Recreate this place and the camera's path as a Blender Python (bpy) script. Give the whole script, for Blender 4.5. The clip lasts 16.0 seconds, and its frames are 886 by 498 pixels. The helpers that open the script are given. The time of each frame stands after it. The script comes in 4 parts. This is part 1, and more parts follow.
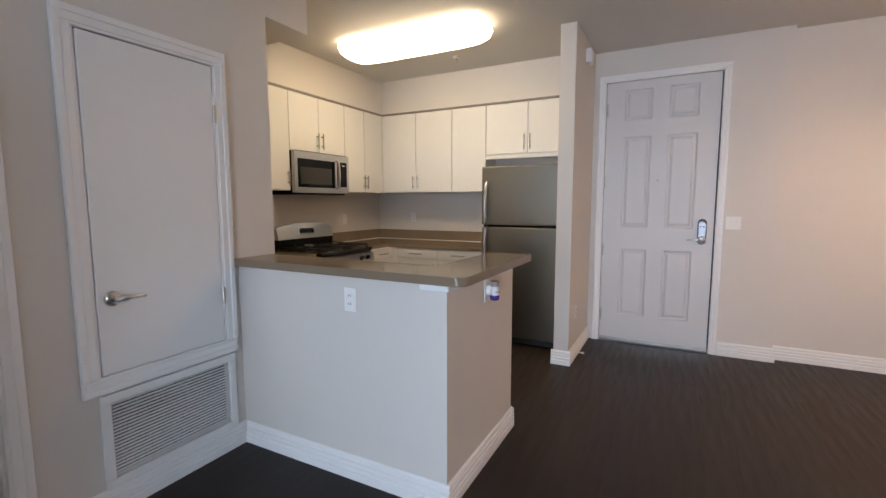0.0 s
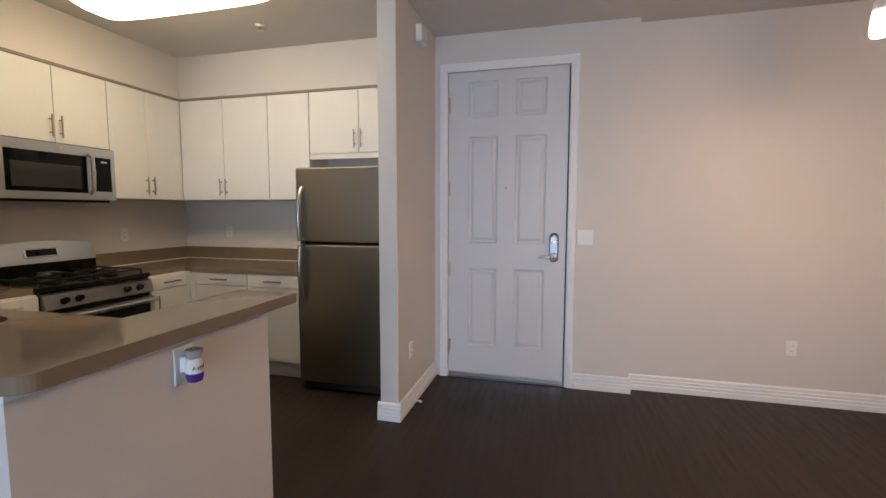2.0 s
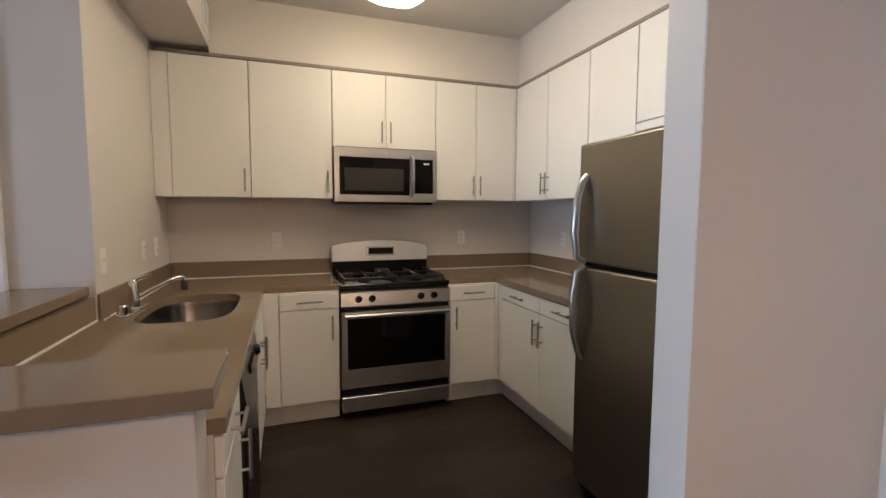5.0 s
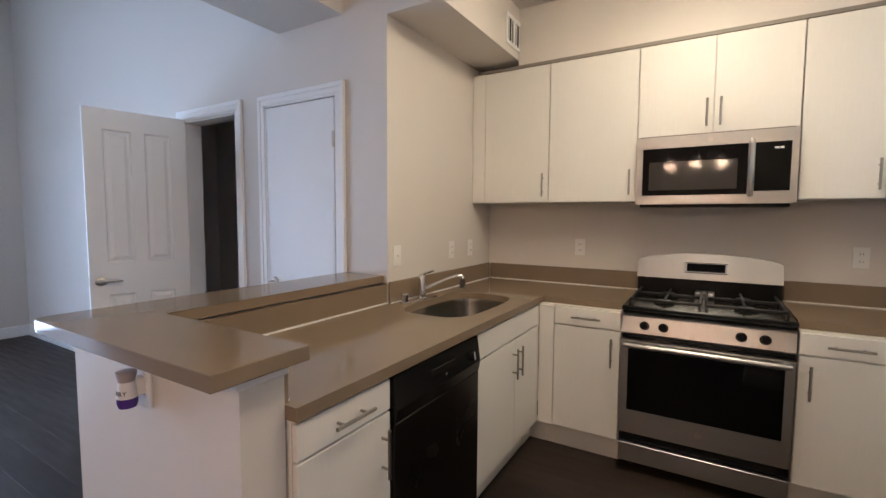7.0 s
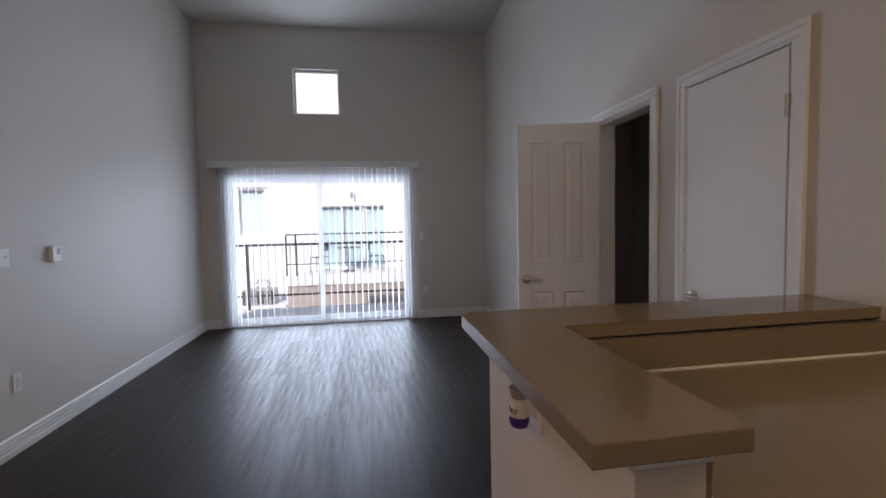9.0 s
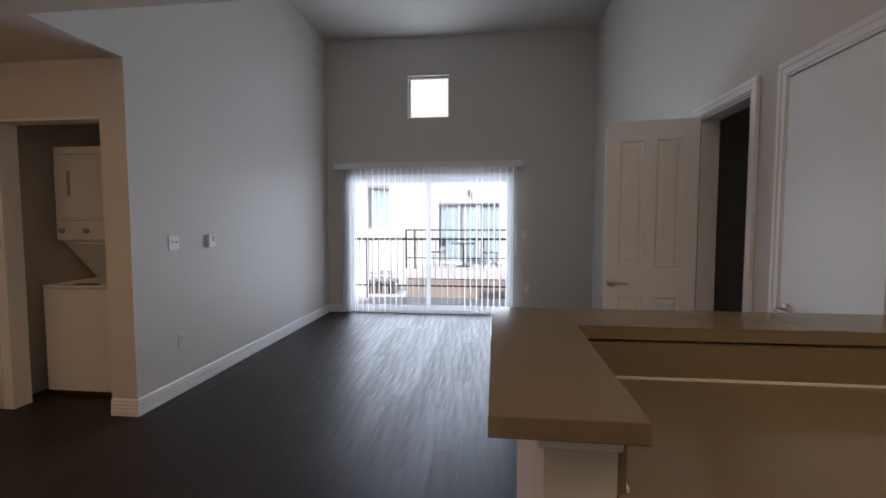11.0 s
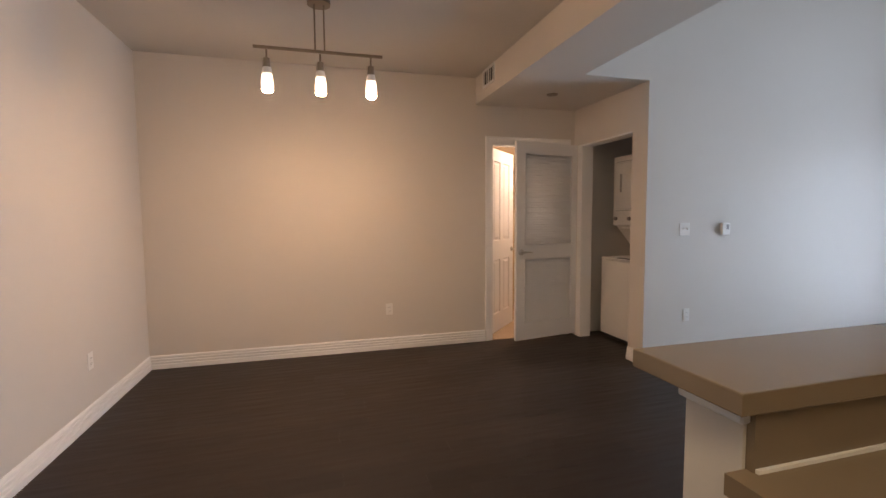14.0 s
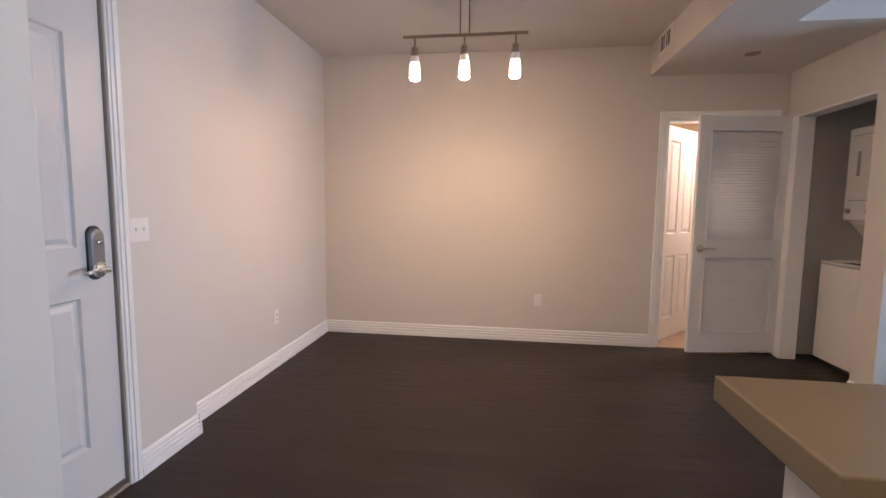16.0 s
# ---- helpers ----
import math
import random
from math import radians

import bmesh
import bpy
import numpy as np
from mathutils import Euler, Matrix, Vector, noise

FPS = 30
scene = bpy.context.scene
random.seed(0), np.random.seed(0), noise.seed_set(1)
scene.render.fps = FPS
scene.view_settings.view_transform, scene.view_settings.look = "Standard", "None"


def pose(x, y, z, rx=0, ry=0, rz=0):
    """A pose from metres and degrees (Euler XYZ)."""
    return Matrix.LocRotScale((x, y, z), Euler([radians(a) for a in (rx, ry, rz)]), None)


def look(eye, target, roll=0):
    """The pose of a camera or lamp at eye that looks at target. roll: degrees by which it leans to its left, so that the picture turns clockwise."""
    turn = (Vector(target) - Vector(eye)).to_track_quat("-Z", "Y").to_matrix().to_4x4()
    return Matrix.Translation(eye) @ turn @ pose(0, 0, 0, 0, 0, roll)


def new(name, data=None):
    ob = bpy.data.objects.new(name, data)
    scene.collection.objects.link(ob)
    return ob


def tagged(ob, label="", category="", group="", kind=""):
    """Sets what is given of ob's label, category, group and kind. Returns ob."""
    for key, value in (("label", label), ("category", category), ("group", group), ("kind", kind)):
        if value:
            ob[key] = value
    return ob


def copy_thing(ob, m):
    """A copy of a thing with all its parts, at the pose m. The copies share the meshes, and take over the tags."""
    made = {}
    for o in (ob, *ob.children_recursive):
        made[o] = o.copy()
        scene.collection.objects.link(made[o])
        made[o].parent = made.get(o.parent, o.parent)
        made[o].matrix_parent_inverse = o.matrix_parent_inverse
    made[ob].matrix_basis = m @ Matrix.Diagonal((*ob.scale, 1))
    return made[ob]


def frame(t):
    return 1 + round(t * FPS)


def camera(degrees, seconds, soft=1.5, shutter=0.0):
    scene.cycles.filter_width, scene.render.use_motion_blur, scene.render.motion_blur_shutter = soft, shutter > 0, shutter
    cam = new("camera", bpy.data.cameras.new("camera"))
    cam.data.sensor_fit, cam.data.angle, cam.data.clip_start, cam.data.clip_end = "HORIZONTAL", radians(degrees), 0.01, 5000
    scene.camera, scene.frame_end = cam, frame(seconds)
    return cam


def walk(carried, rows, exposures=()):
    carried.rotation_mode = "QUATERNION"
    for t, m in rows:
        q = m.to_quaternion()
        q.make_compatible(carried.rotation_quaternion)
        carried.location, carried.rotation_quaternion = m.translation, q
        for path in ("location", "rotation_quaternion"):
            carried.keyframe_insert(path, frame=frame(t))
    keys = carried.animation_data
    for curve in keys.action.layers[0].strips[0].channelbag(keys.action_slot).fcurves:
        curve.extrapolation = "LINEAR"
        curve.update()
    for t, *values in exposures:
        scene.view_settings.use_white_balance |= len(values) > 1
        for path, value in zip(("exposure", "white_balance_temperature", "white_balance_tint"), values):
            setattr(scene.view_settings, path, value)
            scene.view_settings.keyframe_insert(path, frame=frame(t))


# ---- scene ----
cam = camera(89.5, 16.0)
PATH = [
    (0, (0.173, 0.086, 1.377), (-0.749, 1.849, 1.168), -0.1),
    (0.5, (0.179, 0.298, 1.403), (-0.478, 2.177, 1.199), 0.2),
    (1, (0.224, 0.539, 1.389), (-0.173, 2.490, 1.200), 0.2),
    (1.5, (0.348, 0.815, 1.395), (-0.027, 2.772, 1.226), 0.4),
    (2, (0.415, 1.121, 1.387), (-0.087, 3.050, 1.220), 0.1),
    (2.5, (0.424, 1.421, 1.401), (-0.352, 3.255, 1.227), -0.3),
    (3, (0.444, 1.710, 1.408), (-0.730, 3.319, 1.231), -1.4),
    (3.5, (0.468, 1.988, 1.388), (-0.983, 3.354, 1.211), -1.1),
    (6, (0.094, 3.228, 1.388), (-1.899, 3.186, 1.235), -0.3),
    (6.5, (-0.011, 3.389, 1.386), (-1.935, 2.866, 1.239), -0.7),
    (7, (-0.072, 3.511, 1.389), (-1.783, 2.485, 1.245), 0.3),
    (7.5, (-0.061, 3.565, 1.395), (-1.351, 2.045, 1.230), -0.6),
    (8, (-0.118, 3.476, 1.390), (-1.002, 1.689, 1.233), -1.2),
    (8.5, (-0.200, 3.318, 1.386), (-0.664, 1.377, 1.252), -1.2),
    (9, (-0.284, 3.228, 1.382), (-0.606, 1.258, 1.265), -1.2),
    (11.5, (-0.740, 3.403, 1.388), (-0.242, 1.471, 1.258), -0.3),
    (12, (-0.928, 3.348, 1.381), (-0.091, 1.536, 1.263), -0.7),
    (12.5, (-1.071, 3.349, 1.385), (0.152, 1.771, 1.254), -0.7),
    (13, (-1.154, 3.356, 1.383), (0.426, 2.136, 1.249), -0.7),
    (13.5, (-1.259, 3.343, 1.355), (0.571, 2.546, 1.223), -0.5),
    (14, (-1.387, 3.308, 1.356), (0.535, 2.775, 1.209), -0.4),
    (14.5, (-1.464, 3.196, 1.347), (0.518, 2.974, 1.194), -0.5),
    (15, (-1.526, 3.058, 1.336), (0.464, 3.165, 1.171), -0.2),
    (15.5, (-1.498, 2.983, 1.337), (0.479, 3.225, 1.151), -0.1),
    (16, (-1.296, 2.986, 1.321), (0.677, 3.252, 1.129), 0.6),
]
# seconds, stops, kelvin, tint
EXPOSURE = [(0, 0.88, 6350, 14), (2, 0.74, 6150, 13), (2.5, 0.71, 5950, 11), (3.5, 0.77, 5850, 11), (6, 1.14, 5700, 13), (7, 1.24, 5650, 14), (7.5, 0.89, 5850, 16), (8, 0.26, 6300, 17), (8.5, 0.23, 6650, 18),
            (9, 0.04, 6750, 18), (11.5, -0.06, 6950, 16), (12.5, -0.08, 6900, 15), (13, 0.24, 6850, 15), (13.5, 0.49, 6900, 15), (14, 0.84, 6750, 15), (14.5, 1.08, 6450, 14), (15, 1.13, 6350, 15), (16, 1.12, 5900, 15)]
walk(cam, [(t, look(eye, target, roll)) for t, eye, target, roll in PATH], EXPOSURE)

# ---- world, sun and exposure ----
world = bpy.data.worlds.new("world")
scene.world = world
world.use_nodes = True
wn = world.node_tree.nodes
sky = wn.new("ShaderNodeTexSky")
sky.sky_type, sky.sun_disc = "NISHITA", False
sky.sun_elevation, sky.sun_rotation = radians(36), radians(20)
world.node_tree.links.new(sky.outputs[0], wn["Background"].inputs[0])
wn["Background"].inputs[1].default_value = 0.11
sun_data = bpy.data.lights.new("sun", "SUN")
sun_data.energy, sun_data.angle, sun_data.color = 3.5, radians(0.6), (1.0, 0.98, 0.95)
sun = new("sun", sun_data)
sun_way = Vector((math.sin(radians(20)), math.cos(radians(20)), math.tan(radians(36)))) * 20
sun.matrix_basis = look(tuple(sun_way), (0, 0, 0))


def window_light(name, x, y, z, w, h, watts, colour):
    d = bpy.data.lights.new(name, "AREA")
    d.shape, d.size, d.size_y, d.energy, d.color = "RECTANGLE", w, h, watts, colour
    ob = new(name, d)
    ob.matrix_basis = look((x, y, z), (x, y + 1, z))
    return ob


DAY = (0.66, 0.82, 1.0)
window_light("slider_daylight", 0.385, -3.222, 1.05, 2.4, 2.0, 112, DAY)
window_light("high_window_daylight", 0.378, -3.25, 3.21, 0.58, 0.58, 8.7, DAY)
KITCHEN_GLOW, DINING_GLOW = 7.7, 490.0
scene.view_settings.exposure = 0.0

# ---- materials ----


def nodes_of(name):
    m = bpy.data.materials.new(name)
    m.use_nodes = True
    nt = m.node_tree
    return m, nt, nt.nodes, nt.links, nt.nodes["Principled BSDF"]


def mat(name, rgb, rough=0.5, metal=0.0, vary=0.08, scale=3.0, fine=60.0, bump=0.05, stretch=(1, 1, 1), rough_vary=0.1, rand=0.0, depth=0.002, spec=0.5):
    """A painted, plastic or metal surface with stains at a large scale and grain at a small one."""
    m, nt, n, l, p = nodes_of(name)
    tc = n.new("ShaderNodeTexCoord")
    mp = n.new("ShaderNodeMapping")
    mp.inputs["Scale"].default_value = stretch
    l.new(tc.outputs["Object"], mp.inputs["Vector"])
    big, small = n.new("ShaderNodeTexNoise"), n.new("ShaderNodeTexNoise")
    big.inputs["Scale"].default_value, small.inputs["Scale"].default_value = scale, fine
    big.inputs["Detail"].default_value = small.inputs["Detail"].default_value = 4
    l.new(tc.outputs["Object"], big.inputs["Vector"])
    l.new(mp.outputs[0], small.inputs["Vector"])
    mix = n.new("ShaderNodeMath")
    mix.operation = "ADD"
    l.new(big.outputs["Fac"], mix.inputs[0])
    l.new(small.outputs["Fac"], mix.inputs[1])
    value = mix.outputs[0]
    if rand:
        info, mul, add = n.new("ShaderNodeObjectInfo"), n.new("ShaderNodeMath"), n.new("ShaderNodeMath")
        mul.operation, add.operation = "MULTIPLY", "ADD"
        mul.inputs[1].default_value = rand
        l.new(info.outputs["Random"], mul.inputs[0])
        l.new(mul.outputs[0], add.inputs[0])
        l.new(value, add.inputs[1])
        value = add.outputs[0]
    ramp = n.new("ShaderNodeMapRange")
    ramp.inputs["From Min"].default_value, ramp.inputs["From Max"].default_value = 0.5, 1.5 + rand
    ramp.inputs["To Min"].default_value, ramp.inputs["To Max"].default_value = 1 - vary, 1 + vary
    l.new(value, ramp.inputs["Value"])
    col = n.new("ShaderNodeVectorMath")
    col.operation = "SCALE"
    col.inputs[0].default_value = rgb
    l.new(ramp.outputs[0], col.inputs["Scale"])
    l.new(col.outputs[0], p.inputs["Base Color"])
    rr = n.new("ShaderNodeMapRange")
    rr.inputs["To Min"].default_value, rr.inputs["To Max"].default_value = max(0.02, rough - rough_vary), min(1, rough + rough_vary)
    if rand:
        half, both = n.new("ShaderNodeMath"), n.new("ShaderNodeMath")
        half.operation, both.operation = "MULTIPLY", "ADD"
        half.inputs[1].default_value = 0.16
        l.new(info.outputs["Random"], half.inputs[0])
        l.new(half.outputs[0], both.inputs[0])
        l.new(small.outputs["Fac"], both.inputs[1])
        rr.inputs["From Min"].default_value, rr.inputs["From Max"].default_value = 0.3, 0.86
        l.new(both.outputs[0], rr.inputs["Value"])
    else:
        l.new(small.outputs["Fac"], rr.inputs["Value"])
    l.new(rr.outputs[0], p.inputs["Roughness"])
    p.inputs["Metallic"].default_value = metal
    p.inputs["Specular IOR Level"].default_value = spec
    if bump:
        b = n.new("ShaderNodeBump")
        b.inputs["Strength"].default_value, b.inputs["Distance"].default_value = bump, depth
        l.new(small.outputs["Fac"], b.inputs["Height"])
        l.new(b.outputs[0], p.inputs["Normal"])
    return m


def glow(name, rgb, strength):
    m, nt, n, l, p = nodes_of(name)
    p.inputs["Base Color"].default_value = (*rgb, 1)
    p.inputs["Emission Color"].default_value = (*rgb, 1)
    p.inputs["Emission Strength"].default_value = strength
    return m


def glass_mat(name, rgb=(1, 1, 1), rough=0.0):
    m, nt, n, l, p = nodes_of(name)
    p.inputs["Base Color"].default_value = (*rgb, 1)
    p.inputs["Transmission Weight"].default_value = 1.0
    p.inputs["Roughness"].default_value, p.inputs["IOR"].default_value = rough, 1.45
    return m


def slat_mat():
    m, nt, n, l, p = nodes_of("white vinyl slat")
    out = n["Material Output"]
    d, t, mx, nz, mr = n.new("ShaderNodeBsdfDiffuse"), n.new("ShaderNodeBsdfTranslucent"), n.new("ShaderNodeMixShader"), n.new("ShaderNodeTexNoise"), n.new("ShaderNodeMapRange")
    nz.inputs["Scale"].default_value = 25
    mr.inputs["To Min"].default_value, mr.inputs["To Max"].default_value = 0.6, 0.72
    d.inputs[0].default_value, t.inputs[0].default_value = (0.8, 0.8, 0.8, 1), (0.78, 0.78, 0.8, 1)
    l.new(nz.outputs["Fac"], mr.inputs[0])
    l.new(mr.outputs[0], mx.inputs[0])
    l.new(d.outputs[0], mx.inputs[1])
    l.new(t.outputs[0], mx.inputs[2])
    l.new(mx.outputs[0], out.inputs["Surface"])
    n.remove(p)
    return m


PAINT = mat("greige wall paint", (0.64, 0.597, 0.55), 0.55, vary=0.025, scale=1.2, fine=160, bump=0.12, depth=0.0015)
CEIL = mat("ceiling paint", (0.62, 0.59, 0.55), 0.75, vary=0.025, scale=1.0, fine=140, bump=0.15, depth=0.002)
PULL = mat("brushed bar pull metal", (0.37, 0.345, 0.31), 0.34, 1.0, vary=0.05, rough_vary=0.06, bump=0.02)
TRIM = mat("white trim paint", (0.80, 0.79, 0.78), 0.38, vary=0.02, scale=4, fine=90, bump=0.03)
DOOR = mat("white door paint", (0.77, 0.765, 0.76), 0.42, vary=0.025, scale=2.5, fine=110, bump=0.06, stretch=(3, 3, 0.6))
ENTRYPAINT = mat("pale grey-white entry door paint", (0.62, 0.615, 0.615), 0.42, vary=0.025, scale=2.5, fine=110, bump=0.06, stretch=(3, 3, 0.6))
CAB = mat("white thermofoil", (0.74, 0.715, 0.67), 0.42, vary=0.035, scale=2, fine=34, bump=0.06, stretch=(5, 5, 0.35), depth=0.001)
CABIN = mat("cabinet carcass", (0.68, 0.65, 0.6), 0.5, vary=0.04)
GAPS = mat("trim strip taupe", (0.22, 0.19, 0.16), 0.5, vary=0.06)
COUNTER = mat("taupe solid surface", (0.222, 0.166, 0.112), 0.10, vary=0.05, scale=5, fine=420, bump=0.005, rough_vary=0.02, depth=0.0005, spec=0.23)
CAULK = mat("white caulk", (0.75, 0.72, 0.68), 0.5, vary=0.05)
STEEL = mat("brushed stainless steel", (0.47, 0.465, 0.455), 0.31, 1.0, vary=0.015, scale=3, fine=60, bump=0, stretch=(0.12, 0.12, 12), rough_vary=0.02)
FRSTEEL = mat("satin stainless door", (0.31, 0.285, 0.24), 0.33, 1.0, vary=0.04, scale=1.5, fine=20, bump=0, stretch=(14, 14, 0.4), rough_vary=0.05)
CHROME = mat("chrome", (0.72, 0.71, 0.69), 0.13, 1.0, vary=0.03, rough_vary=0.04, bump=0)
NICKEL = mat("satin nickel", (0.55, 0.52, 0.48), 0.3, 1.0, vary=0.05, rough_vary=0.06, bump=0.02)
LOCKSTEEL = mat("dark satin lock metal", (0.30, 0.315, 0.345), 0.42, 1.0, vary=0.05, rough_vary=0.05, bump=0.01)
LAMPMETAL = mat("brushed bronze nickel", (0.30, 0.25, 0.20), 0.38, 1.0, vary=0.08, bump=0.02)
BLACK = mat("black enamel", (0.007, 0.007, 0.007), 0.22, vary=0.1, rough_vary=0.08, bump=0.01, spec=0.22)
BLACKGLASS = mat("black oven glass", (0.003, 0.003, 0.003), 0.05, vary=0.05, rough_vary=0.03, bump=0, spec=0.16)
GREYGLASS = mat("grey screened glass", (0.035, 0.032, 0.029), 0.07, vary=0.06, rough_vary=0.02, bump=0, spec=0.3)
IRON = mat("cast iron", (0.01, 0.01, 0.01), 0.45, vary=0.15, fine=200, bump=0.2, spec=0.3)
RUBBER = mat("dark rubber", (0.03, 0.028, 0.026), 0.7, vary=0.1)
PLASTIC = mat("white plastic", (0.78, 0.76, 0.73), 0.35, vary=0.02, bump=0.01)
DARKHOLE = mat("dark slot", (0.03, 0.028, 0.026), 0.8, vary=0.1)
APPLIANCE = mat("white appliance enamel", (0.76, 0.74, 0.71), 0.3, vary=0.02, bump=0.02)
APPGREY = mat("grey appliance panel", (0.35, 0.34, 0.33), 0.4, vary=0.05)
PLANK = mat("dark vinyl plank", (0.034, 0.0245, 0.0188), 0.45, vary=0.40, scale=2.2, fine=12, bump=0.07, stretch=(2.2, 0.2, 1), rough_vary=0.15, rand=0.6, depth=0.0012, spec=0.21)
# The blue of the window daylight's sheen is put into the specular tint.
PLANK.node_tree.nodes["Principled BSDF"].inputs["Specular Tint"].default_value = (0.42, 0.66, 1.0, 1.0)
UNDER = mat("dark underlay", (0.012, 0.01, 0.009), 0.8, vary=0.1)
VINYLWHITE = mat("white vinyl frame", (0.8, 0.8, 0.8), 0.35, vary=0.02, bump=0.01)
GLASS = glass_mat("clear glass")
SLAT = slat_mat()
DIFFUSER = glow("kitchen diffuser", (1.0, 0.81, 0.525), KITCHEN_GLOW)
DIFFUSERSIDE = glow("kitchen diffuser side", (1.0, 0.81, 0.525), KITCHEN_GLOW * 0.45)
FROST = glow("lit frosted glass", (1.0, 0.63, 0.36), DINING_GLOW)
SHADEGLASS = glow("frosted glass neck", (1.0, 0.80, 0.60), 1.5)
# glow of the added, unseen lamp in the far room
FARFILL = glow("far room fill glow", (1.0, 0.75, 0.56), 92.0)
STUCCO = mat("white stucco", (0.88, 0.90, 0.93), 0.9, vary=0.05, scale=0.8, fine=90, bump=0.4, depth=0.004)
CONCRETE = mat("pale concrete", (0.80, 0.79, 0.78), 0.85, vary=0.12, scale=1.5, fine=50, bump=0.3)
# Paler than RAIL: the glare that washes out the pickets is in this colour.
PICKET = mat("glare-paled picket paint", (0.24, 0.24, 0.24), 0.5, vary=0.1)
RAIL = mat("bronze railing paint", (0.045, 0.042, 0.04), 0.45, vary=0.1)
TEALBLIND = mat("teal blind behind glass", (0.28, 0.40, 0.48), 0.5, vary=0.3, scale=2, fine=7, stretch=(2, 2, 0.02), bump=0.05)
TANPANEL = mat("tan stucco panel", (0.46, 0.405, 0.37), 0.85, vary=0.1, fine=80, bump=0.3)
FOLIAGE = mat("leaf green", (0.07, 0.10, 0.04), 0.6, vary=0.3)
ASPHALT = mat("ground asphalt", (0.05, 0.05, 0.048), 0.9, vary=0.25, fine=40, bump=0.3)
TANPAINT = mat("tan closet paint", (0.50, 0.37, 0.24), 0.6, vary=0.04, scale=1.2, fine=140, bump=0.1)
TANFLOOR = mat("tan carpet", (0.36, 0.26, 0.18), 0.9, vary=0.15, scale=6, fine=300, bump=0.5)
PURPLE = mat("purple fragrance oil", (0.07, 0.03, 0.22), 0.12, vary=0.15, bump=0)
LABEL = mat("paper label", (0.74, 0.72, 0.72), 0.6, vary=0.03)
INK = mat("black ink", (0.02, 0.02, 0.03), 0.6, vary=0.05)
CAPGREY = mat("grey cap", (0.34, 0.30, 0.30), 0.45, vary=0.05)
SHELFWOOD = mat("warm shelf", (0.50, 0.31, 0.16), 0.5, vary=0.1, fine=20, stretch=(1, 8, 8))

# ---- mesh helpers ----


def box(bm, x0, x1, y0, y1, z0, z1, bevel=0.0, seg=1):
    vs = [bm.verts.new((x, y, z)) for x in (x0, x1) for y in (y0, y1) for z in (z0, z1)]
    fs = [bm.faces.new([vs[i] for i in q]) for q in ((0, 1, 3, 2), (4, 6, 7, 5), (0, 4, 5, 1), (2, 3, 7, 6), (0, 2, 6, 4), (1, 5, 7, 3))]
    if bevel:
        es = list({e for f in fs for e in f.edges})
        bmesh.ops.bevel(bm, geom=es, offset=bevel, segments=seg, profile=0.5, affect="EDGES")
    return bm


def rings(bm, loops, closed=True, cap=True):
    """Skin between loops of equal length."""
    made = [[bm.verts.new(p) for p in loop] for loop in loops]
    n = len(made[0])
    for a, b in zip(made, made[1:]):
        for i in range(n if closed else n - 1):
            j = (i + 1) % n
            bm.faces.new((a[i], a[j], b[j], b[i]))
    if cap:
        bm.faces.new(list(reversed(made[0])))
        bm.faces.new(made[-1])
    return made


def circle(c, u, v, r, n=16):
    return [Vector(c) + r * math.cos(2 * math.pi * i / n) * u + r * math.sin(2 * math.pi * i / n) * v for i in range(n)]


def tube(bm, pts, r, n=10):
    pts = [Vector(p) for p in pts]
    rs = r if isinstance(r, (list, tuple)) else [r] * len(pts)
    loops, u = [], None
    for i, p in enumerate(pts):
        d = (pts[min(i + 1, len(pts) - 1)] - pts[max(i - 1, 0)]).normalized()
        if u is None:
            u = d.cross(Vector((0, 0, 1)) if abs(d.z) < 0.9 else Vector((1, 0, 0))).normalized()
        u = (u - d * u.dot(d)).normalized()
        loops.append(circle(p, u, d.cross(u), rs[i], n))
    rings(bm, loops)
    return bm


def lathe(bm, profile, c=(0, 0, 0), n=20):
    """Profile of (radius, height) turned round the z axis."""
    X, Y = Vector((1, 0, 0)), Vector((0, 1, 0))
    rings(bm, [circle(Vector(c) + Vector((0, 0, z)), X, Y, max(r, 1e-4), n) for r, z in profile])
    return bm


def prism(bm, outline, z0, z1):
    rings(bm, [[(x, y, z0) for x, y in outline], [(x, y, z1) for x, y in outline]])
    return bm


def arc(cx, cy, r, a0, a1, n=8):
    return [(cx + r * math.cos(radians(a0 + (a1 - a0) * i / n)), cy + r * math.sin(radians(a0 + (a1 - a0) * i / n))) for i in range(n + 1)]


def mesh_of(name, bm, material, smooth=False):
    bmesh.ops.recalc_face_normals(bm, faces=bm.faces)
    me = bpy.data.meshes.new(name)
    bm.to_mesh(me)
    bm.free()
    me.materials.append(material)
    if smooth:
        me.shade_smooth()
        me.set_sharp_from_angle(angle=radians(35))
    return me


def part(name, bm, material, parent, label="", smooth=False, m=None):
    ob = new(name, mesh_of(name, bm, material, smooth))
    ob.parent = parent
    if m is not None:
        ob.matrix_basis = m
    return tagged(ob, label)


def thing(name, m, label, category, group=""):
    ob = new(name)
    ob.empty_display_size = 0.1
    ob.matrix_basis = m
    return tagged(ob, label, category, group)


def structure(name, bm, material, label="", smooth=False):
    return tagged(new(name, mesh_of(name, bm, material, smooth)), label, "", "", "structure")


def B(*a, bevel=0.0, seg=1):
    return box(bmesh.new(), *a, bevel=bevel, seg=seg)


def T(pts, r, n=10):
    return tube(bmesh.new(), pts, r, n)


def L(profile, c=(0, 0, 0), n=20):
    return lathe(bmesh.new(), profile, c, n)


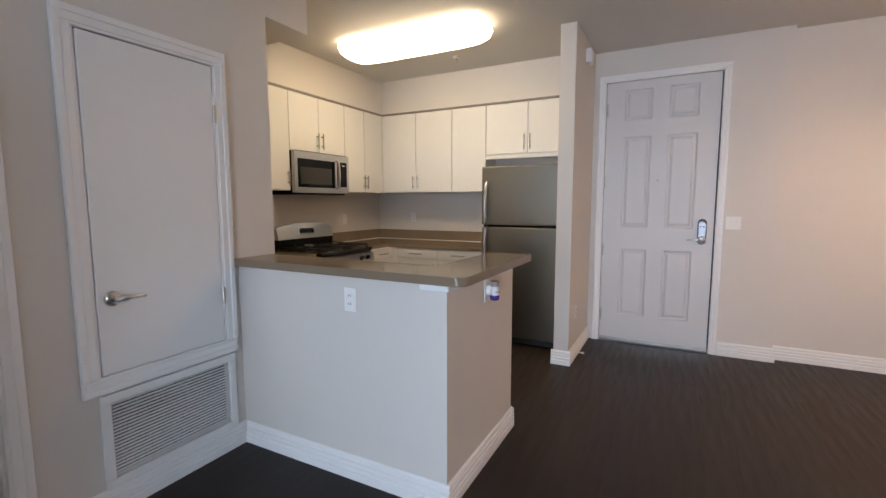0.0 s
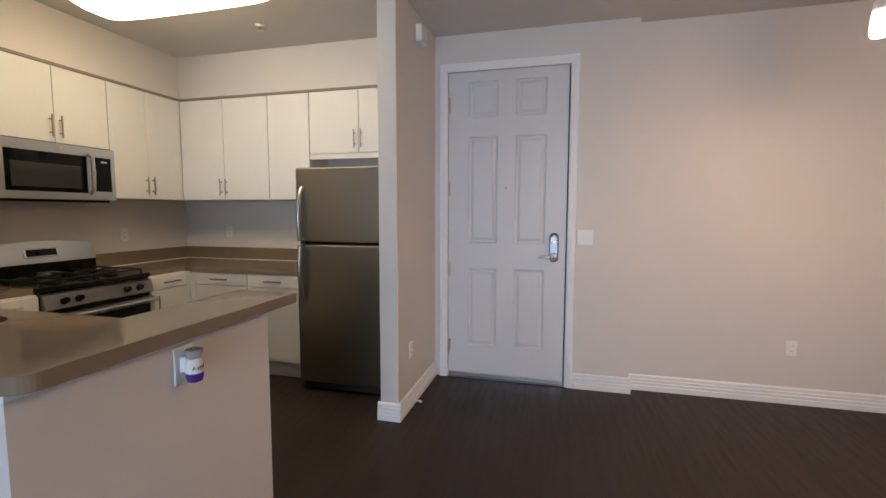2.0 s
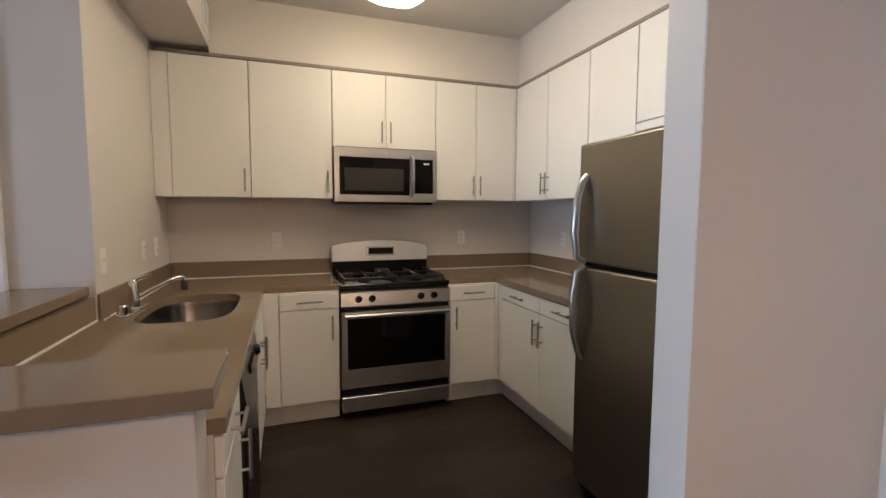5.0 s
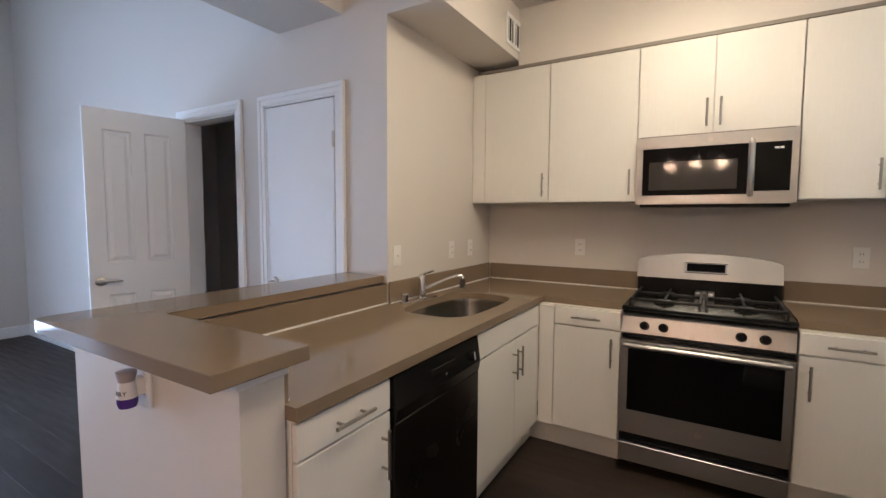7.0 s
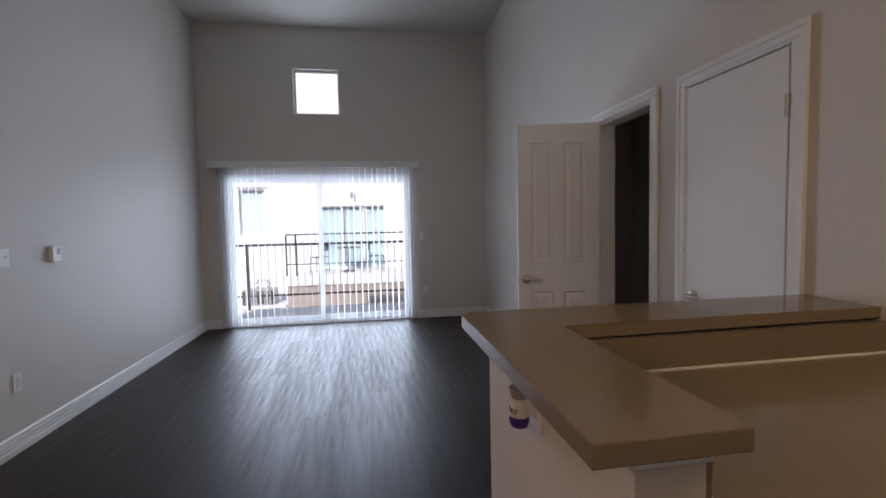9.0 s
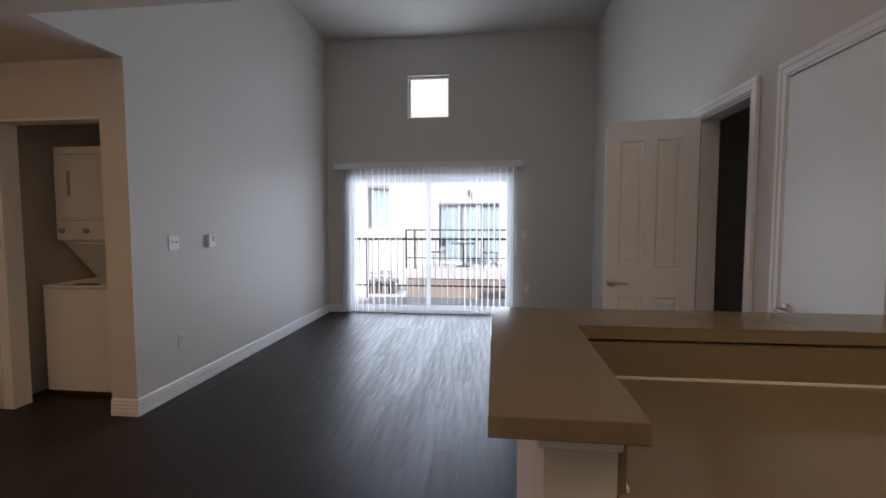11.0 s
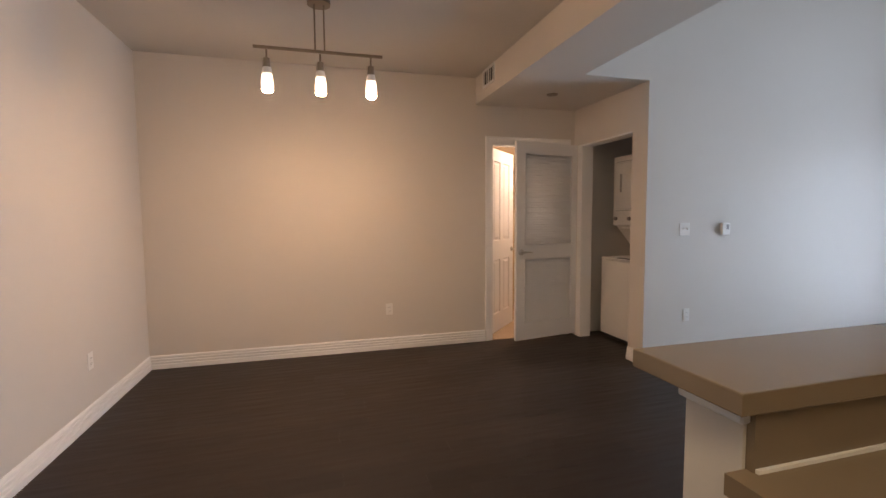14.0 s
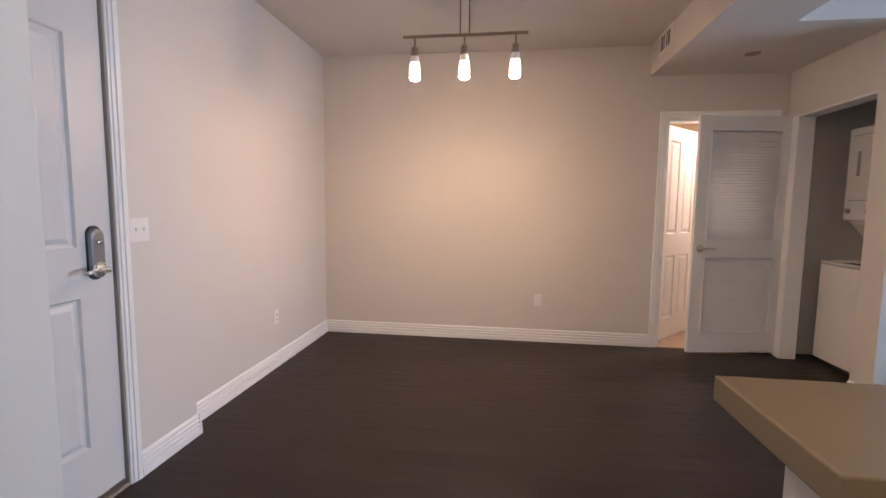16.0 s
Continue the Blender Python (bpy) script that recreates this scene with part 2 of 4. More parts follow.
def holed(bm, axis, a0, a1, t0, t1, z0, z1, holes):
    """A wall along x or y from a0 to a1, between t0 and t1 in the other direction, with rectangular openings (a, a, z, z)."""
    us = sorted({a0, a1, *[h for q in holes for h in q[:2]]})
    zs = sorted({z0, z1, *[h for q in holes for h in q[2:]]})
    full = {}
    for i in range(len(us) - 1):
        for j in range(len(zs) - 1):
            u, z = (us[i] + us[i + 1]) / 2, (zs[j] + zs[j + 1]) / 2
            full[i, j] = not any(h[0] < u < h[1] and h[2] < z < h[3] for h in holes)
    cache = {}

    def v(u, t, z):
        k = (u, t, z)
        if k not in cache:
            cache[k] = bm.verts.new((u, t, z) if axis == "x" else (t, u, z))
        return cache[k]

    for (i, j), f in full.items():
        if not f:
            continue
        u0, u1, w0, w1 = us[i], us[i + 1], zs[j], zs[j + 1]
        for t in (t0, t1):
            bm.faces.new((v(u0, t, w0), v(u1, t, w0), v(u1, t, w1), v(u0, t, w1)))
        if not full.get((i - 1, j)):
            bm.faces.new((v(u0, t0, w0), v(u0, t1, w0), v(u0, t1, w1), v(u0, t0, w1)))
        if not full.get((i + 1, j)):
            bm.faces.new((v(u1, t0, w0), v(u1, t1, w0), v(u1, t1, w1), v(u1, t0, w1)))
        if not full.get((i, j - 1)):
            bm.faces.new((v(u0, t0, w0), v(u1, t0, w0), v(u1, t1, w0), v(u0, t1, w0)))
        if not full.get((i, j + 1)):
            bm.faces.new((v(u0, t0, w1), v(u1, t0, w1), v(u1, t1, w1), v(u0, t1, w1)))
    return bm


# ---- structure: floor, walls, ceilings ----
HIGH, LOW, BEAM = 4.08, 2.78, 2.51
bm = bmesh.new()
box(bm, -3.4, 3.22, -3.35, 5.01, -0.25, -0.006)
floor = structure("floor", bm, UNDER, "dark brown vinyl plank floor")

structure("wall_living_west", holed(bmesh.new(), "y", -3.35, 1.89, -2.11, -1.99, 0, HIGH, [(0.10, 0.72, -1, 2.085), (1.045, 1.64, 0.63, 2.075), (1.06, 1.665, 0.15, 0.515)]), PAINT, "greige painted wall with door openings")
structure("wall_kitchen_south", B(-3.40, -1.99, 1.89, 2.01, 0, LOW), PAINT, "greige painted kitchen wall")
structure("wall_living_east", B(1.935, 2.125, -3.23, 0.53, 0, HIGH), PAINT, "greige painted tall living room wall")
structure("wall_living_south", holed(bmesh.new(), "x", -1.99, 2.125, -3.35, -3.23, 0, HIGH, [(-0.87, 1.64, -1, 2.09), (0.07, 0.685, 2.91, 3.52)]), PAINT, "greige window wall with sliding door opening")
structure("wall_laundry", holed(bmesh.new(), "x", 2.125, 3.10, 0.41, 0.53, 0, BEAM, [(2.135, 2.95, -1, 2.12)]), PAINT, "wall round the laundry closet opening")
structure("wall_dining_east", holed(bmesh.new(), "y", -0.62, 4.92, 3.10, 3.22, 0, LOW, [(0.66, 1.52, -1, 2.118)]), PAINT, "greige dining wall lit by pendant lamps")
structure("wall_entry", holed(bmesh.new(), "x", -0.587, 0.95, 4.70, 5.01, 0, LOW, [(-0.475, 0.475, -1, 2.495)]), PAINT, "greige entry wall")
structure("wall_dining_north", B(0.95, 3.10, 4.80, 5.01, 0, LOW), PAINT, "greige dining wall")
structure("wall_pier", B(-0.714, -0.587, 3.812, 5.01, 0, LOW, bevel=0.004), PAINT, "greige wall end beside the refrigerator")
structure("wall_kitchen_north", B(-3.28, -0.714, 4.89, 5.01, 0, LOW), PAINT, "greige kitchen wall")
structure("wall_kitchen_west", B(-3.40, -3.28, 2.01, 5.01, 0, LOW), PAINT, "greige kitchen wall behind the range")
bm = bmesh.new()
prism(bm, [(-1.99, 1.752), (-0.68, 1.752), (-0.68, 2.61), (-0.805, 2.61), (-0.805, 1.93), (-1.99, 1.93)], 0, 1.027)
structure("half_wall", bm, PAINT, "white painted half wall carrying the bar")
bm = bmesh.new()
box(bm, -1.99, 1.935, 1.17, 1.29, BEAM, HIGH)
box(bm, -1.99, 3.10, 1.29, 1.70, BEAM, LOW)
box(bm, 1.935, 2.06, 0.53, 1.29, BEAM, HIGH)
box(bm, 2.06, 3.10, 0.53, 1.29, BEAM, BEAM + 0.1)
structure("ceiling_beam", bm, PAINT, "dropped ceiling beam")
structure("ceiling_living", B(-2.11, 2.125, -3.35, 1.29, HIGH, HIGH + 0.12), CEIL, "high living room ceiling")
structure("ceiling", B(-3.40, 3.22, 1.29, 5.01, LOW, LOW + 0.12), CEIL, "kitchen and dining ceiling")
for q in ((-3.28, -3.0, 2.345, 4.89, 2.41, LOW), (-3.0, -0.714, 4.585, 4.89, 2.41, LOW), (-3.28, -1.99, 2.01, 2.345, 2.445, LOW)):
    structure("soffit", B(*q), PAINT, "cream painted soffit above the cabinets")

# rooms behind the openings
bm = bmesh.new()
box(bm, -3.1, -3.0, -1.1, 0.80, 0, 2.5)
box(bm, -3.1, -2.11, -1.2, -1.1, 0, 2.5)
box(bm, -3.1, -2.11, 0.80, 0.88, 0, 2.5)
box(bm, -3.1, -2.11, -1.2, 0.88, 2.5, 2.6)
box(bm, -3.1, -2.11, -1.2, 0.88, -0.25, -0.002)
box(bm, -2.75, -2.65, 0.88, 1.89, 0, 2.5)
structure("wall_side_room", bm, PAINT, "dim side room walls")
bm = bmesh.new()
box(bm, 2.125, 3.10, -0.62, -0.50, 0, BEAM)
box(bm, 2.06, 3.10, -0.62, 0.53, BEAM + 0.1, BEAM + 0.2)
structure("wall_laundry_back", bm, PAINT, "laundry closet back wall")
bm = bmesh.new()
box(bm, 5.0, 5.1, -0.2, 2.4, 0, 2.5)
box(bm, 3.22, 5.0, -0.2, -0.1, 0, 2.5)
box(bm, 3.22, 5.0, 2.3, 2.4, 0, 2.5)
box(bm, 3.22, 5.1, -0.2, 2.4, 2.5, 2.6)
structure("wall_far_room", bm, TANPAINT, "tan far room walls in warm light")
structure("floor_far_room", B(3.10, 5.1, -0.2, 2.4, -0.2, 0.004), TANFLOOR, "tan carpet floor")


def base_run(x0, y0, x1, y1, side):
    """A ribbed baseboard along the wall from one point to the other; side: +1 stands out to the left of the way."""
    a, b = Vector((x0, y0, 0)), Vector((x1, y1, 0))
    d = (b - a).normalized()
    nrm = Vector((-d.y, d.x, 0)) * side
    prof = [(0, 0), (0.018, 0), (0.019, 0.038), (0.012, 0.041), (0.012, 0.046), (0.0175, 0.05), (0.0175, 0.064), (0.010, 0.067), (0.010, 0.072), (0.0155, 0.076), (0.0155, 0.089), (0.008, 0.092), (0.008, 0.097), (0.0125, 0.101), (0.0115, 0.113), (0.005, 0.121), (0, 0.122)]
    bm = bmesh.new()
    rings(bm, [[p + nrm * t + Vector((0, 0, z)) for t, z in prof] for p in (a, b)])
    structure("baseboard", bm, TRIM, "white ribbed baseboard")


for r in [(1.935, -3.23, 1.935, 0.53, 1), (1.917, 0.53, 2.135, 0.53, 1), (-0.95, -3.23, -1.99, -3.23, -1), (1.935, -3.23, 1.70, -3.23, -1),
          (-1.99, -3.212, -1.99, 0.03, -1), (-1.99, 0.80, -1.99, 1.752, -1), (-1.972, 1.752, -0.662, 1.752, -1), (-0.68, 1.752, -0.68, 2.628, -1), (-0.662, 2.61, -0.805, 2.61, -1),
          (3.10, 1.60, 3.10, 4.80, 1), (3.082, 4.80, 0.968, 4.80, 1), (0.968, 4.70, 0.54, 4.70, 1), (0.95, 4.80, 0.95, 4.682, 1), (-0.587, 4.70, -0.587, 3.815, 1), (-0.569, 3.815, -0.732, 3.815, 1), (-0.714, 3.815, -0.714, 4.05, 1)]:
    base_run(*r)


def casing(name, axis, a0, a1, t, out, top, w=0.075, bottom=0.0, sill=False, label="white door casing"):
    """Stepped casing round an opening on the wall plane t; out: the way it stands out."""
    bm = bmesh.new()

    def slab(u0, u1, z0, z1, th):
        lo, hi = sorted((t, t + out * th))
        if axis == "x":
            box(bm, u0, u1, lo, hi, z0, z1, bevel=0.003)
        else:
            box(bm, lo, hi, u0, u1, z0, z1, bevel=0.003)

    for th, i, o in ((0.012, 0.0, w), (0.017, 0.012, w - 0.012), (0.022, w - 0.03, w - 0.001)):
        slab(a0 - o, a0 - i, bottom, top + i, th)
        slab(a1 + i, a1 + o, bottom, top + i, th)
        slab(a0 - o, a1 + o, top + i, top + o, th)
        if sill:
            slab(a0 - o, a1 + o, bottom - o, bottom - i, th)
    return structure(name, bm, TRIM, label)


casing("door_casing", "y", 0.10, 0.72, -1.99, 1, 2.085)
casing("door_casing", "y", 1.045, 1.64, -1.99, 1, 2.075, w=0.075, bottom=0.63, sill=True, label="white casing round the closet panel")
casing("door_casing", "y", 0.66, 1.52, 3.10, -1, 2.118)
casing("door_casing", "x", -0.475, 0.475, 4.70, -1, 2.495, w=0.062)
structure("trim", B(2.935, 3.02, 0.40, 0.536, 0, 2.118, bevel=0.003), TRIM, "white laundry door jamb")
structure("trim", B(2.135, 2.935, 0.40, 0.536, 2.10, 2.118, bevel=0.003), TRIM, "white laundry door head")

# door jambs
bm = bmesh.new()
for a0, a1, b0, b1, z in ((-2.11, -1.99, 0.10, 0.72, 2.085), (3.10, 3.22, 0.66, 1.52, 2.118)):
    box(bm, a0, a1, b0, b0 + 0.012, 0, z)
    box(bm, a0, a1, b1 - 0.012, b1, 0, z)
    box(bm, a0, a1, b0, b1, z - 0.012, z)
structure("trim", bm, TRIM, "white door jambs")
# dark sheet behind the entry door, its colour standing in for shade in the gap
bm = bmesh.new()
box(bm, -0.475, 0.475, 4.775, 4.80, 0, 2.495)
structure("door_gap_sheet", bm, DARKHOLE, "dark sheet for the shaded gap round the entry door")
structure("threshold", B(-0.475, 0.475, 4.69, 4.80, 0, 0.012, bevel=0.004), LOCKSTEEL, "metal door threshold")

# trim strip over the upper cabinets
bm = bmesh.new()
box(bm, -3.0, -2.985, 2.05, 4.568, 2.388, 2.408)
box(bm, -3.0, -0.745, 4.568, 4.585, 2.388, 2.408)
structure("trim", bm, GAPS, "thin taupe strip over the cabinets")

# ---- doors ----


def panel_slab(bm, w, h, t, panels):
    """A slab, x 0..w, y -t/2..t/2, with raised panels (x, x, z, z) sunk into both faces."""
    holed(bm, "x", 0, w, -t / 2, t / 2, 0, h, panels)
    for x0, x1, z0, z1 in panels:
        for s in (-1, 1):
            def loop(i, y):
                return [(x0 + i, s * y, z0 + i), (x1 - i, s * y, z0 + i), (x1 - i, s * y, z1 - i), (x0 + i, s * y, z1 - i)]
            rings(bm, [loop(0, t / 2), loop(0.008, t / 2 - 0.011), loop(0.02, t / 2 - 0.012), loop(0.042, t / 2 - 0.003)], cap=False)
            bm.faces.new([bm.verts.new(p) for p in loop(0.042, t / 2 - 0.003)])
    return bm


def four_panels(w, h):
    s, m = 0.17 * w, 0.13 * w
    c = (w - 2 * s - m) / 2
    return [(x, x + c, a * h, b * h) for x in (s, s + c + m) for a, b in ((0.10, 0.40), (0.505, 0.935))]


def lever(parent, x, y, z, side, way, material=NICKEL, rose=True):
    """A lever handle on a door face; side: which face, way: which way the lever points."""
    h = part("handle", bmesh.new(), material, parent, "satin nickel lever handle")
    bm = bmesh.new()
    Y = Vector((0, side, 0))
    if rose:
        rings(bm, [circle(Vector((x, y, z)) + Y * d, Vector((1, 0, 0)), Vector((0, 0, 1)), r, 20) for d, r in ((0, 0.033), (0.008, 0.033), (0.014, 0.026))])
    rings(bm, [circle(Vector((x, y, z)) + Y * d, Vector((1, 0, 0)), Vector((0, 0, 1)), r, 14) for d, r in ((0.012, 0.011), (0.05, 0.011))])
    tube(bm, [(x, y + side * 0.048, z), (x + way * 0.04, y + side * 0.052, z + 0.004), (x + way * 0.085, y + side * 0.05, z + 0.001), (x + way * 0.115, y + side * 0.046, z - 0.003)], [0.011, 0.010, 0.0085, 0.006], 10)
    bmesh.ops.recalc_face_normals(bm, faces=bm.faces)
    bm.to_mesh(h.data)
    bm.free()
    h.data.shade_smooth()
    return h


def hinge(parent, x, y, z, h=0.1):
    bm = B(x - 0.016, x + 0.016, y - 0.002, y + 0.002, z - h / 2, z + h / 2, bevel=0.001)
    tube(bm, [(x, y - 0.004, z - h / 2), (x, y - 0.004, z + h / 2)], 0.007, 8)
    part("hinge", bm, NICKEL, parent, "satin nickel hinge")


# entry door, hinged on its west side
entry = thing("entry_door", pose(-0.4715, 4.732, 0.014), "white six-panel entry door with grey lever lock, closed", "door")
W, H = 0.9365, 2.477
ps = [(0.165, 0.40, 0.26, 0.91), (0.54, 0.775, 0.26, 0.91), (0.165, 0.40, 1.12, 1.97), (0.54, 0.775, 1.12, 1.97), (0.165, 0.40, 2.12, 2.40), (0.54, 0.775, 2.12, 2.40)]
part("slab", panel_slab(bmesh.new(), W, H, 0.045, ps), ENTRYPAINT, entry)
for z in (0.25, 0.90, 1.56, 2.23):
    hinge(entry, 0.004, -0.026, z, 0.115)
bm = bmesh.new()
rings(bm, [circle((0.468, -0.0225 - d, 1.56), Vector((1, 0, 0)), Vector((0, 0, 1)), r, 12) for d, r in ((0, 0.008), (0.004, 0.0075), (0.004, 0.003))])
part("peephole", bm, LAMPMETAL, entry, "small brass peephole")
outline = arc(0.848, 1.167, 0.033, 0, 180, 10) + arc(0.848, 1.02, 0.033, 180, 360, 10)


def lock_shape(steps):
    bm = bmesh.new()
    rings(bm, [[((x - 0.848) * k + 0.848, -0.0225 - d, (z - 1.0935) * k + 1.0935) for x, z in outline] for d, k in steps])
    return bm


lock = part("lock_plate", lock_shape(((0.006, 0.98), (0.016, 0.97), (0.024, 0.93), (0.027, 0.8))), LOCKSTEEL, entry, "rounded satin grey lock housing")
part("gasket", lock_shape(((0, 1.08), (0.007, 1.08))), RUBBER, lock, "black rim of the lock")
bm = bmesh.new()
rings(bm, [[(0.848 + 0.018 * math.cos(i * 0.3927) * k, -0.049 - d, 1.140 + 0.008 * math.sin(i * 0.3927) * k) for i in range(16)] for d, k in ((0, 1), (0.012, 0.9), (0.014, 0.7))])
part("thumb_turn", bm, CHROME, lock, "bright oval thumb turn", True)
# near-black strip put in as the shade of the latch-side gap
part("latch_gap_strip", B(W + 0.0005, W + 0.0075, -0.012, 0.012, 0, H), RUBBER, entry, "dark strip for the shaded gap along the latch edge")
lever(entry, 0.848, -0.045, 1.022, -1, -1, mat("bright lever chrome", (0.88, 0.88, 0.88), 0.28, 1.0, vary=0.02, rough_vary=0.04, bump=0))
part("sweep", B(0.005, W - 0.005, -0.028, -0.0225, 0.0, 0.03), NICKEL, entry, "metal door sweep")

# open side-room door, hinged at the south jamb of the west wall
W, H = 0.606, 2.084
side = thing("side_room_door", pose(-1.985, 0.105, 0.012, 0, 0, -13.0), "white four-panel door standing open against the living room", "door")
part("slab", panel_slab(bmesh.new(), W, H, 0.036, four_panels(W, H)), DOOR, side)
lever(side, W - 0.06, 0.018, 0.93, 1, -1)
lever(side, W - 0.06, -0.018, 0.93, -1, -1)
part("latch_plate", B(W, W + 0.002, -0.012, 0.012, 0.9, 0.96), NICKEL, side, "nickel latch plate")
for z in (0.22, 1.05, 1.84):
    hinge(side, 0.0, -0.02, z, 0.09)

# mechanical closet panel door
mech = thing("closet_panel_door", pose(-1.988, 1.045, 0.63, 0, 0, 90), "plain white closet access door with lever handle, closed", "door")
part("slab", B(0.004, 0.591, -0.012, 0.03, 0.004, 1.437, bevel=0.003), DOOR, mech)
lever(mech, 0.062, -0.012, 0.335, -1, 1)
for z in (0.25, 1.20):
    part("hinge", T([(0.592, -0.018, z - 0.045), (0.592, -0.018, z + 0.045)], 0.0085, 10), NICKEL, mech, "satin nickel hinge")
part("reveal", B(-0.003, 0.598, 0.02, 0.035, -0.003, 1.447), DARKHOLE, mech, "dark gap behind the door")

# return air grille
grille = thing("return_air_grille", pose(-1.99, 1.06, 0.15, 0, 0, 90), "white louvred return air grille above the baseboard", "vent")
bm = bmesh.new()
for a in ((-0.03, 0.635, 0.355, 0.395), (-0.03, 0.635, -0.03, 0.01), (-0.03, 0.012, 0.01, 0.355), (0.593, 0.635, 0.01, 0.355)):
    box(bm, a[0], a[1], -0.014, 0, a[2], a[3], bevel=0.003)
part("frame", bm, TRIM, grille)
sl = None
for i in range(22):
    if sl is None:
        bm = bmesh.new()
        rings(bm, [[(x, -0.006, -0.001), (x, 0.003, 0.0045), (x, 0.0035, 0.003), (x, -0.0055, -0.0025)] for x in (0.012, 0.593)])
        sl = mesh_of("slat", bm, TRIM)
    ob = new("slat", sl)
    ob.parent, ob.matrix_basis = grille, pose(0, 0, 0.017 + i * 0.0156)
part("backing", B(0.0, 0.605, 0.05, 0.055, 0, 0.365), DARKHOLE, grille, "dark duct behind the slats")

# louvred laundry door, swung open against the far-room doorway
W, H = 0.84, 2.098
lau = thing("louvred_laundry_door", pose(3.06, 0.495, 0.025, 0, 0, 99.5), "white louvred laundry closet door standing open", "door")
holes = [(0.115, W - 0.115, 0.19, 0.86), (0.115, W - 0.115, 1.03, H - 0.13)]
part("frame", holed(bmesh.new(), "x", 0, W, -0.018, 0.018, 0, H, holes), DOOR, lau)
bm = bmesh.new()
rings(bm, [[(x, -0.0122, 0.0172), (x, -0.0078, 0.0196), (x, 0.0122, -0.0172), (x, 0.0078, -0.0196)] for x in (0.114, W - 0.114)])
sl = mesh_of("louvre", bm, DOOR)
for z0, z1 in ((0.19, 0.86), (1.03, H - 0.13)):
    n = int((z1 - z0) / 0.0265)
    for i in range(n + 1):
        ob = new("louvre", sl)
        ob.parent, ob.matrix_basis = lau, pose(0, 0, z0 + (z1 - z0) * (i + 0.5) / (n + 1))
bm = bmesh.new()
for x0, x1, z0, z1 in holes:
    for q in ((x0 - 0.012, x0, z0 - 0.012, z1 + 0.012), (x1, x1 + 0.012, z0 - 0.012, z1 + 0.012), (x0, x1, z0 - 0.012, z0), (x0, x1, z1, z1 + 0.012)):
        box(bm, q[0], q[1], -0.023, 0.023, q[2], q[3], bevel=0.003)
part("moulding", bm, DOOR, lau)
lever(lau, W - 0.06, 0.018, 0.945, 1, -1)
for z in (0.2, 1.05, 1.9):
    hinge(lau, 0.0, -0.02, z, 0.09)

# far-room door, open into the warm room
W, H = 0.80, 2.09
far = thing("far_room_door", pose(3.225, 1.515, 0.014, 0, 0, -43), "white four-panel door open into the far room", "door")
part("slab", panel_slab(bmesh.new(), W, H, 0.036, four_panels(W, H)), DOOR, far)
lever(far, W - 0.06, -0.018, 0.93, -1, -1)
lever(far, W - 0.06, 0.018, 0.93, 1, -1)
for z in (0.22, 1.05, 1.86):
    hinge(far, 0.0, 0.02, z, 0.09)

# closet shelf and rod in the far room
shelf = thing("closet_shelf", pose(4.55, -0.1, 0), "warm-lit closet shelf with hanging rod", "shelf")
part("shelf_board", B(0.0, 0.42, 0, 1.3, 1.70, 1.72), SHELFWOOD, shelf)
part("shelf_board", B(0.0, 0.42, 0, 1.3, 2.02, 2.04), SHELFWOOD, shelf)
part("side_panel", B(0.0, 0.42, 1.3, 1.33, 0.0, 2.3), SHELFWOOD, shelf)
part("rod", T([(0.2, 0, 1.63), (0.2, 1.3, 1.63)], 0.014), NICKEL, shelf, "nickel closet rod")
# fill lamp added out of view to brighten the far room and its door
far_fill = thing("ceiling_light", pose(3.50, 0.50, 2.5), "added unseen warm lamp filling the far room with light", "ceiling light")
part("base", L([(0.14, -0.02), (0.14, 0)], n=24), NICKEL, far_fill)
part("shade", L([(0.02, -0.1), (0.08, -0.085), (0.12, -0.05), (0.13, -0.02)], n=24), FARFILL, far_fill, "glowing shade of the added lamp", True)

# ---- sliding door, high window, blinds ----
slider = thing("sliding_glass_door", pose(-0.87, -3.29, 0), "white vinyl sliding glass door to the balcony, closed", "sliding door")
W, H = 2.51, 2.09
bm = holed(bmesh.new(), "x", 0, W, -0.05, 0.06, 0, H, [(0.045, W - 0.045, 0.035, H - 0.05)])
part("frame", bm, VINYLWHITE, slider)
for x0, x1, y in ((0.045, 1.30, -0.012), (1.23, W - 0.045, 0.028)):
    sash = part("sash", holed(bmesh.new(), "x", x0, x1, y - 0.016, y + 0.016, 0.036, H - 0.051, [(x0 + 0.06, x1 - 0.06, 0.12, H - 0.115)]), VINYLWHITE, slider)
    g = part("pane", B(x0 + 0.06, x1 - 0.06, y - 0.003, y + 0.003, 0.12, H - 0.115), GLASS, sash)
    g.visible_shadow = False
part("handle", T([(0.075, 0.006, 0.95), (0.075, 0.04, 0.97), (0.075, 0.04, 1.10), (0.075, 0.006, 1.12)], 0.008), VINYLWHITE, slider)

win = thing("high_window", pose(0.07, -3.29, 2.91), "small square fixed window high in the wall", "window")
part("frame", holed(bmesh.new(), "x", 0, 0.615, -0.04, 0.0, 0, 0.61, [(0.025, 0.59, 0.025, 0.585)]), VINYLWHITE, win)
g = part("pane", B(0.025, 0.59, -0.025, -0.019, 0.025, 0.585), GLASS, win)
g.visible_shadow = False

